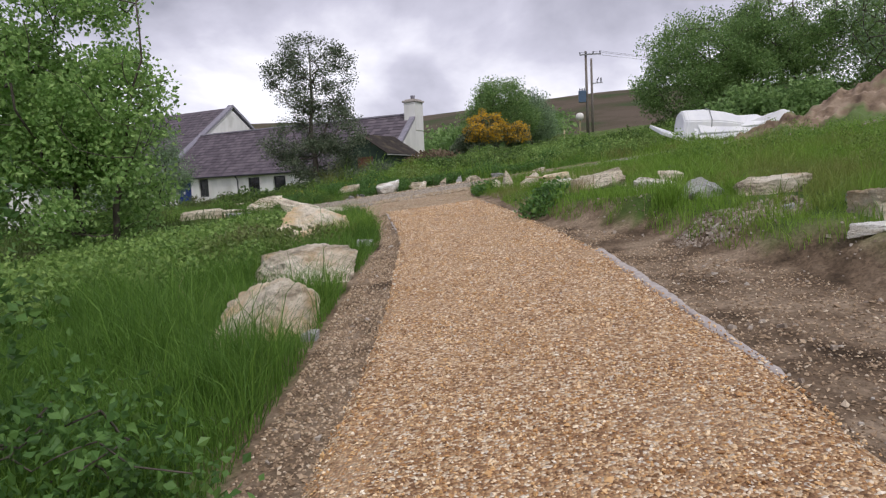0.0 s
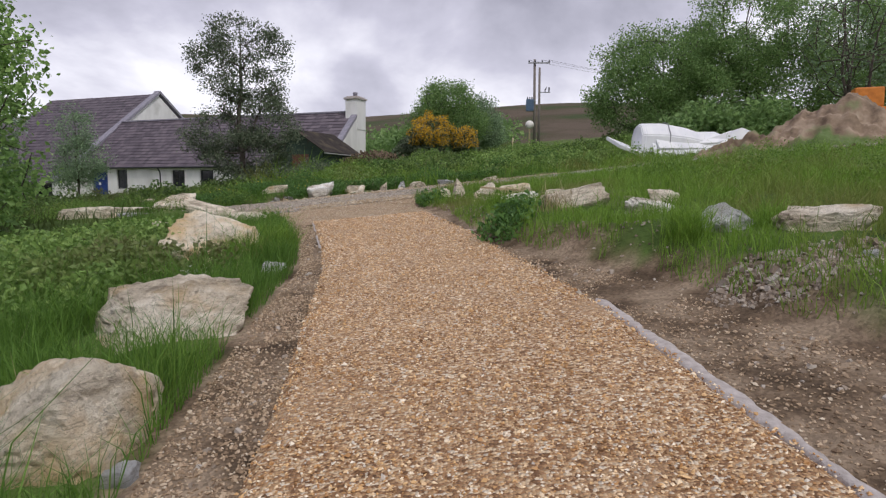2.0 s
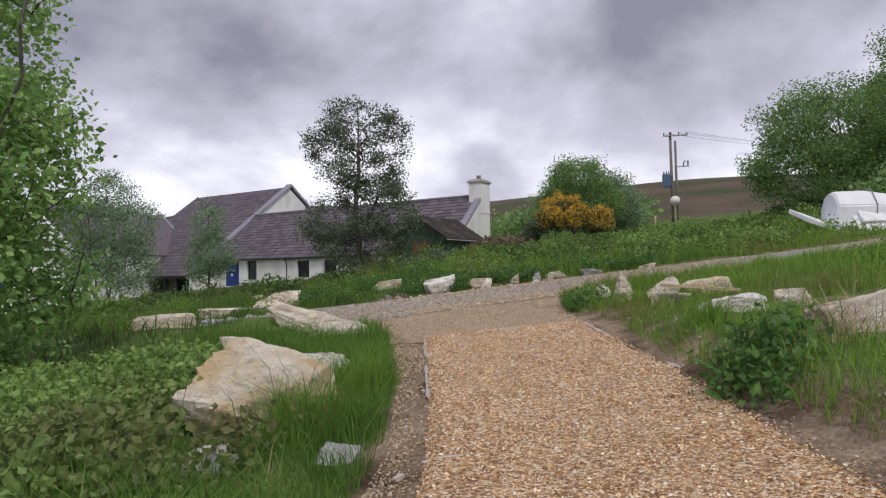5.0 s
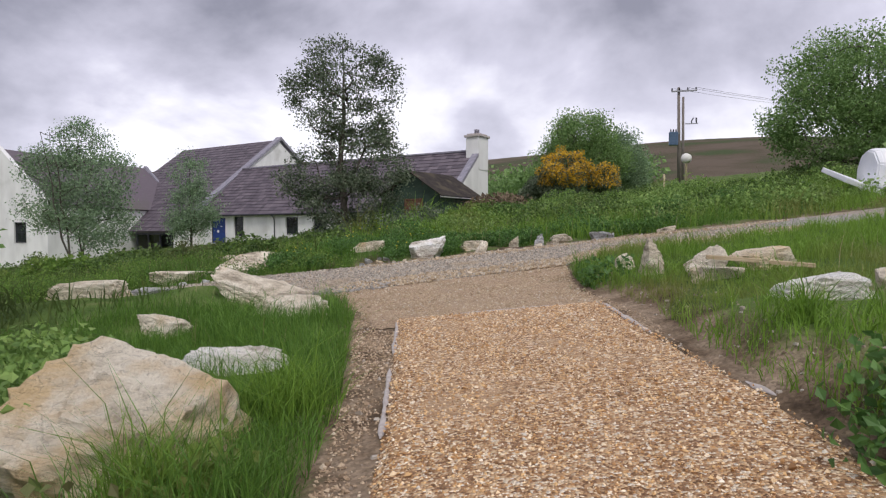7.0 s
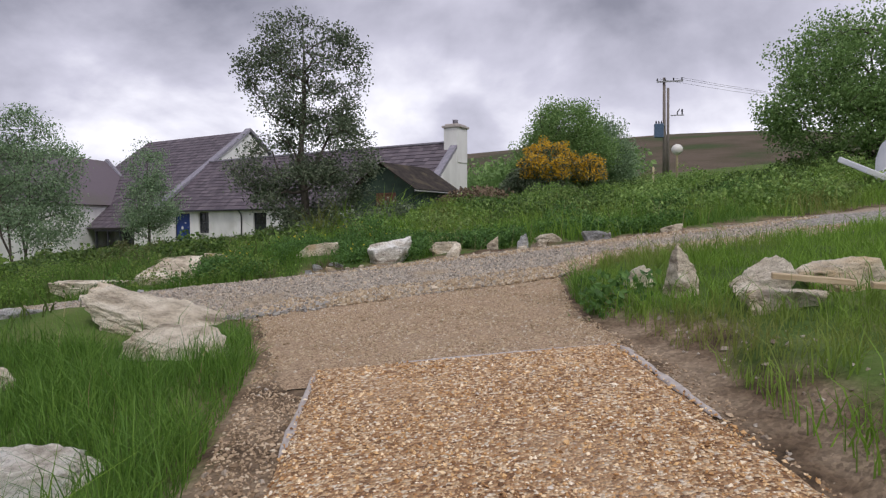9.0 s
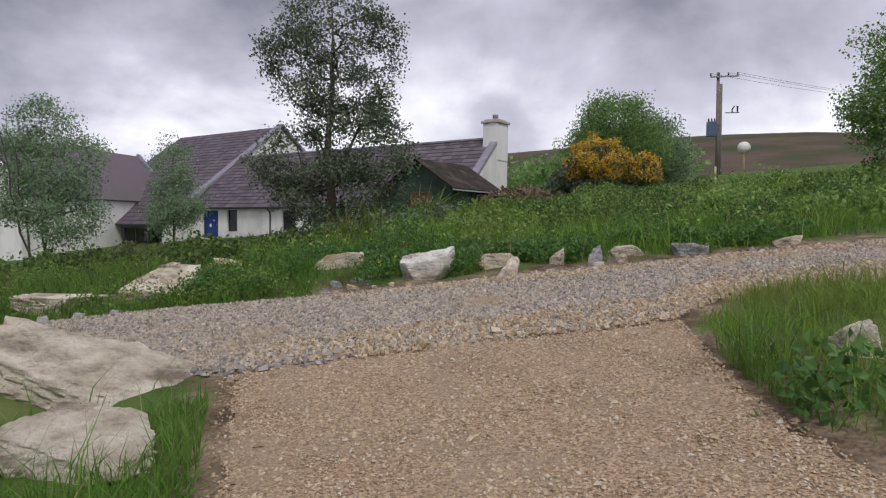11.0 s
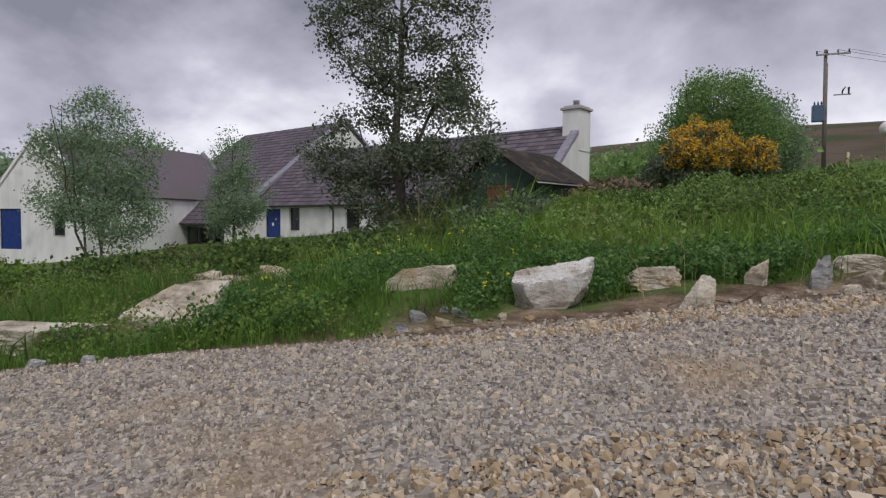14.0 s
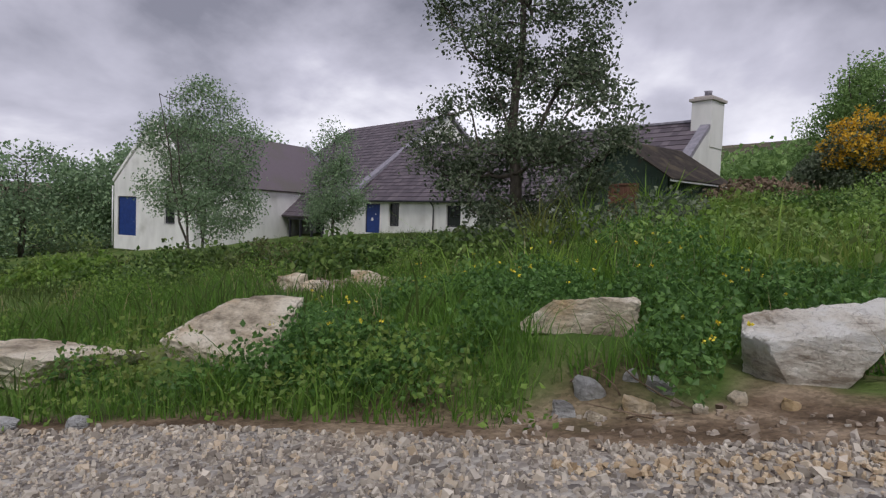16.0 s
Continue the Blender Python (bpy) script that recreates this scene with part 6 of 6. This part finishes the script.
def mounds(name, spots, leaf, per, seed, label, mat):
    """Bramble and bracken mounds: leaves over low domes (x, y, radius, height)."""
    rng = np.random.RandomState(seed)
    C = []
    for x, y, r, h in spots:
        n = int(per * r * r) + 20
        a, d = rng.uniform(0, 6.28, n), np.sqrt(rng.uniform(0, 1, n))
        px, py = x + r * d * np.cos(a), y + r * d * np.sin(a) * 0.8
        top = h * (1 - d ** 2.2) * (1 + 0.35 * waves(px, py, 3.0, seed)) * rng.uniform(0.55, 1.05, n)
        C.append(np.stack([px, py, height(px, py) + top], 1))
    C = np.concatenate(C)
    C = C[clear(C[:, 0], C[:, 1]) & shed_view(C[:, 0], C[:, 1]) & ~inside(WORKED, C[:, 0], C[:, 1])]
    V, F = leaf_cloud(C, 0.10, 7, leaf, rng, squash=0.6)
    return tagged(part(name, mesh_of(name, V, F, M[mat])), label, "weeds", kind="stuff")


def spots_in(n, x0, x1, y0, y1, r0, r1, seed):
    rng = np.random.RandomState(seed)
    return [(rng.uniform(x0, x1), rng.uniform(y0, y1), r, r * rng.uniform(0.32, 0.62)) for r in rng.uniform(r0, r1, n)]


mounds("brambles", spots_in(34, -25, -10, 26, 36, 0.8, 1.7, 1), 0.13, 60, 1, "dark bramble mounds on the slope before the house", "dark_leaf")
mounds("bracken", spots_in(36, -26, -3, 24, 38, 0.7, 1.5, 2), 0.13, 60, 2, "green bracken mounds on the slope", "weed")
mounds("bracken", spots_in(17, -6, 10, 25.0, 42, 0.8, 1.9, 3), 0.10, 80, 3, "dark green bramble mounds on the slope", "dark_leaf")
mounds("bracken", spots_in(30, -7, 11, 24.0, 42, 0.6, 1.6, 4), 0.10, 80, 4, "fresh green bramble mounds on the slope", "bramble_leaf")
mounds("hedge_scrub", [(x, 37.5 + 0.25 * x + 6 + 0.6 * math.sin(x * 2.1), 1.3, 0.5) for x in np.arange(-27, -11, 1.1)], 0.10, 70, 5, "dark scrub hedge before the house", "dark_leaf")
mounds("bracken", spots_in(26, -16, -6, 15, 26, 0.5, 1.1, 6), 0.042, 150, 6, "nettle and bramble mounds beside the track", "weed")
mounds("bracken", spots_in(24, 2.5, 10, 9, 26, 0.5, 1.1, 7), 0.05, 110, 7, "low weed mounds on the slope above the path", "weed")
p = scatter(900, -0.2, 1.5, 9.4, 12.0, 37, lambda x, y: np.hypot((x - 0.45) / 0.35, (y - 10.3) / 0.5) < 1)
weeds("dock_plant", p, 0.25, 0.075, 8, 37, "dark green dock plant on the soil bank", "haw_leaf", 0.10)
p = scatter(260, -1.6, 0.2, 14.0, 16.5, 38, lambda x, y: np.hypot((x + 0.85) / 0.3, (y - 15.2) / 0.35) < 1)
weeds("dock_plant", p, 0.26, 0.075, 9, 38, "dark green dock plant beside the apron", "haw_leaf", 0.09)
p = scatter(120, -3.4, -2.4, 9.0, 10.4, 39, lambda x, y: np.hypot((x + 3.0) / 0.35, (y - 9.75) / 0.35) < 1)
weeds("dock_plant", p, 0.2, 0.08, 8, 39, "broad-leaved dock beside the boulder", "weed", 0.07)
# dry scrub by the shed and far slope
p = scatter(260, -7.4, -4.6, 37.5, 42.0, 40, lambda x, y: clump(x, y, 0.6, 2) > -0.2)
weeds("dry_scrub", p, 0.5, 0.16, 16, 40, "dry brown brambles beside the shed", "dry_twig", 0.3)
p = scatter(420, -4.8, -3.2, 43.5, 46.5, 41, lambda x, y: x < 1e9)
weeds("heather_bush", p, 1.9, 0.16, 22, 41, "dark brown-green scrub beside the gorse", "alder_leaf", 0.3)
p = scatter(2200, -26.0, 4.0, 60.0, 110.0, 42, lambda x, y: clump(x, y, 0.12, 1.0) > -0.2)
weeds("hillside_scrub", p, 2.0, 0.45, 16, 42, "green scrub on the hillside", "hedge_leaf", 1.0)
p = scatter(700, -10.5, -4.0, 26.5, 32.0, 43, lambda x, y: np.hypot((x + 8.4) / 2.2, (y - 28.8) / 1.3) < 1)
weeds("undergrowth", p, 0.6, 0.10, 24, 43, "dark undergrowth at the alder's foot", "alder_leaf", 0.25)
p = scatter(300, 9.0, 14.5, 30.0, 33.0, 44, lambda x, y: waves(x, y, 1.4, 2.0) > -0.1)
weeds("elder_bush", p, 1.0 + 0.9 * np.abs(np.sin(p[:, 0] * 1.3)), 0.22, 40, 44, "bright green bushes behind the sheeting", "hedge_leaf", 0.4)
# buttercups
rng = np.random.RandomState(50)
p = scatter(90, -9.5, -4.8, 19.6, 24.0, 50, lambda x, y: grown(x, y, 0.5) & (clump(x, y, 0.8, 1.0) > -0.1))
c = np.stack([p[:, 0], p[:, 1], height(p[:, 0], p[:, 1]) + rng.uniform(0.25, 0.45, len(p))], 1)
V, F = leaf_cloud(c, 0.009, 5, 0.022, rng)
tagged(part("buttercup_flowers", mesh_of("buttercup_flowers", V, F, M["buttercup"])), "yellow buttercups among the grass", "flowers", kind="stuff")

# dead stalks and twigs lying on the soil
rng = random.Random(77)
for i in range(16):
    x = rng.uniform(-6.0, -0.5)
    y = float(far_edge(np.array([x]))[0]) + rng.uniform(0.1, 0.8)
    a, L = rng.uniform(0, 6.28), rng.uniform(0.15, 0.4)
    q = [(x + math.cos(a) * L * t + 0.03 * math.sin(5 * t + i), y + math.sin(a) * L * t, zat(x + math.cos(a) * L * t, y + math.sin(a) * L * t) + 0.02 + 0.08 * t * (i % 3)) for t in (0, 0.35, 0.7, 1)]
    tagged(part("twig", tube(bmesh.new(), q, [0.006, 0.005, 0.004, 0.002], 5), M["dry_twig"]), "thin dead twig lying on bare soil", "twig", "dead twigs")

# dry stalks standing in the rough grass
p = scatter(1500, -14.0, 6.0, 20.5, 30.0, 61, lambda x, y: grown(x, y, 0.6) & (y > far_edge(x)) & (clump(x, y, 0.6, 4.0) > 0.1))
blades("dry_stalks", p, 0.42, 0.006, 61, "dry pale stalks standing in the rough grass", "straw", 0.5)
p = scatter(900, -7.0, 4.5, 5.0, 16.0, 62, lambda x, y: grown(x, y, 0.3) & (clump(x, y, 0.9, 2.0) > 0.2))
blades("dry_stalks", p, 0.32, 0.005, 62, "dry pale stalks standing in the verge grass", "straw", 0.6)
# a dry straw clump hanging over the soil bank
p = scatter(900, 0.7, 1.6, 10.2, 11.4, 63, lambda x, y: np.hypot((x - 1.15) / 0.28, (y - 10.6) / 0.3) < 1)
blades("straw_clump", p, 0.24, 0.006, 63, "dry straw clump on the soil bank", "straw", 1.2)
# dark scrub before the house and bushy weeds on the slope
mounds("hedge_scrub", [(-13.8, 27.2, 1.3, 0.8), (-12.2, 27.4, 1.0, 0.6), (-15.6, 27.6, 1.5, 0.85), (-18.0, 27.2, 1.6, 0.85), (-22.0, 27.2, 1.8, 0.9), (-11.2, 29.4, 1.5, 0.75), (-9.0, 29.4, 1.2, 0.65), (-14.6, 23.6, 0.9, 0.4), (-17.0, 24.4, 1.2, 0.5)], 0.085, 130, 8, "dark bramble scrub before the house", "dark_leaf")
mounds("nettles", [(-5.8, 23.2, 0.75, 0.5), (-4.0, 22.6, 0.5, 0.4), (-2.6, 22.2, 0.4, 0.3), (-1.4, 25.5, 0.8, 0.55), (1.0, 26.2, 0.9, 0.55), (-4.4, 33.6, 1.3, 0.7), (-6.8, 26.2, 0.8, 0.45), (3.2, 28.5, 1.1, 0.6)], 0.055, 220, 9, "bushy dark green nettles on the slope", "haw_leaf")
# ferns and rank tufts
rng = np.random.RandomState(70)
for cx, cy, r, tall, wide, n, label in ((-8.9, 27.9, 0.30, 0.75, 0.035, 120, "bright green fern tuft under the alder"), (-8.2, 28.4, 0.35, 0.85, 0.035, 140, "bright green fern tuft under the alder"), (-7.3, 29.6, 0.30, 0.8, 0.035, 110, "bright green fern tuft below the shed"),
                                        (0.42, 12.1, 0.14, 0.24, 0.012, 170, "bright tuft of broad grass on the soil bank"), (2.05, 7.85, 0.22, 0.26, 0.009, 420, "lush grass tuft against the grey boulder"), (2.95, 7.95, 0.2, 0.24, 0.009, 350, "lush grass tuft against the grey boulder"),
                                        (-3.0, 11.0, 0.35, 0.30, 0.007, 800, "long grass tuft on the path's verge"), (-3.05, 9.7, 0.3, 0.34, 0.008, 600, "long grass tuft beside the large boulder")):
    q = np.stack([cx + rng.normal(0, r * 0.5, n), cy + rng.normal(0, r * 0.5, n)], 1)
    blades("grass_tuft", q[~inside(WORKED, q[:, 0], q[:, 1])], tall, wide, int(cx * 10) % 97, label, "blade", 1.1)
p = scatter(420, 9.5, 17.0, 22.0, 25.0, 45, lambda x, y: (np.hypot((x - 13.0) / 4.2, (y - 24.2) / 2.4) < 1) & (clump(x, y, 0.8, 3.0) > 0.15))
weeds("mound_weeds", p, 0.6, 0.09, 20, 45, "weeds sprouting at the foot of the earth mound", "weed", 0.2)
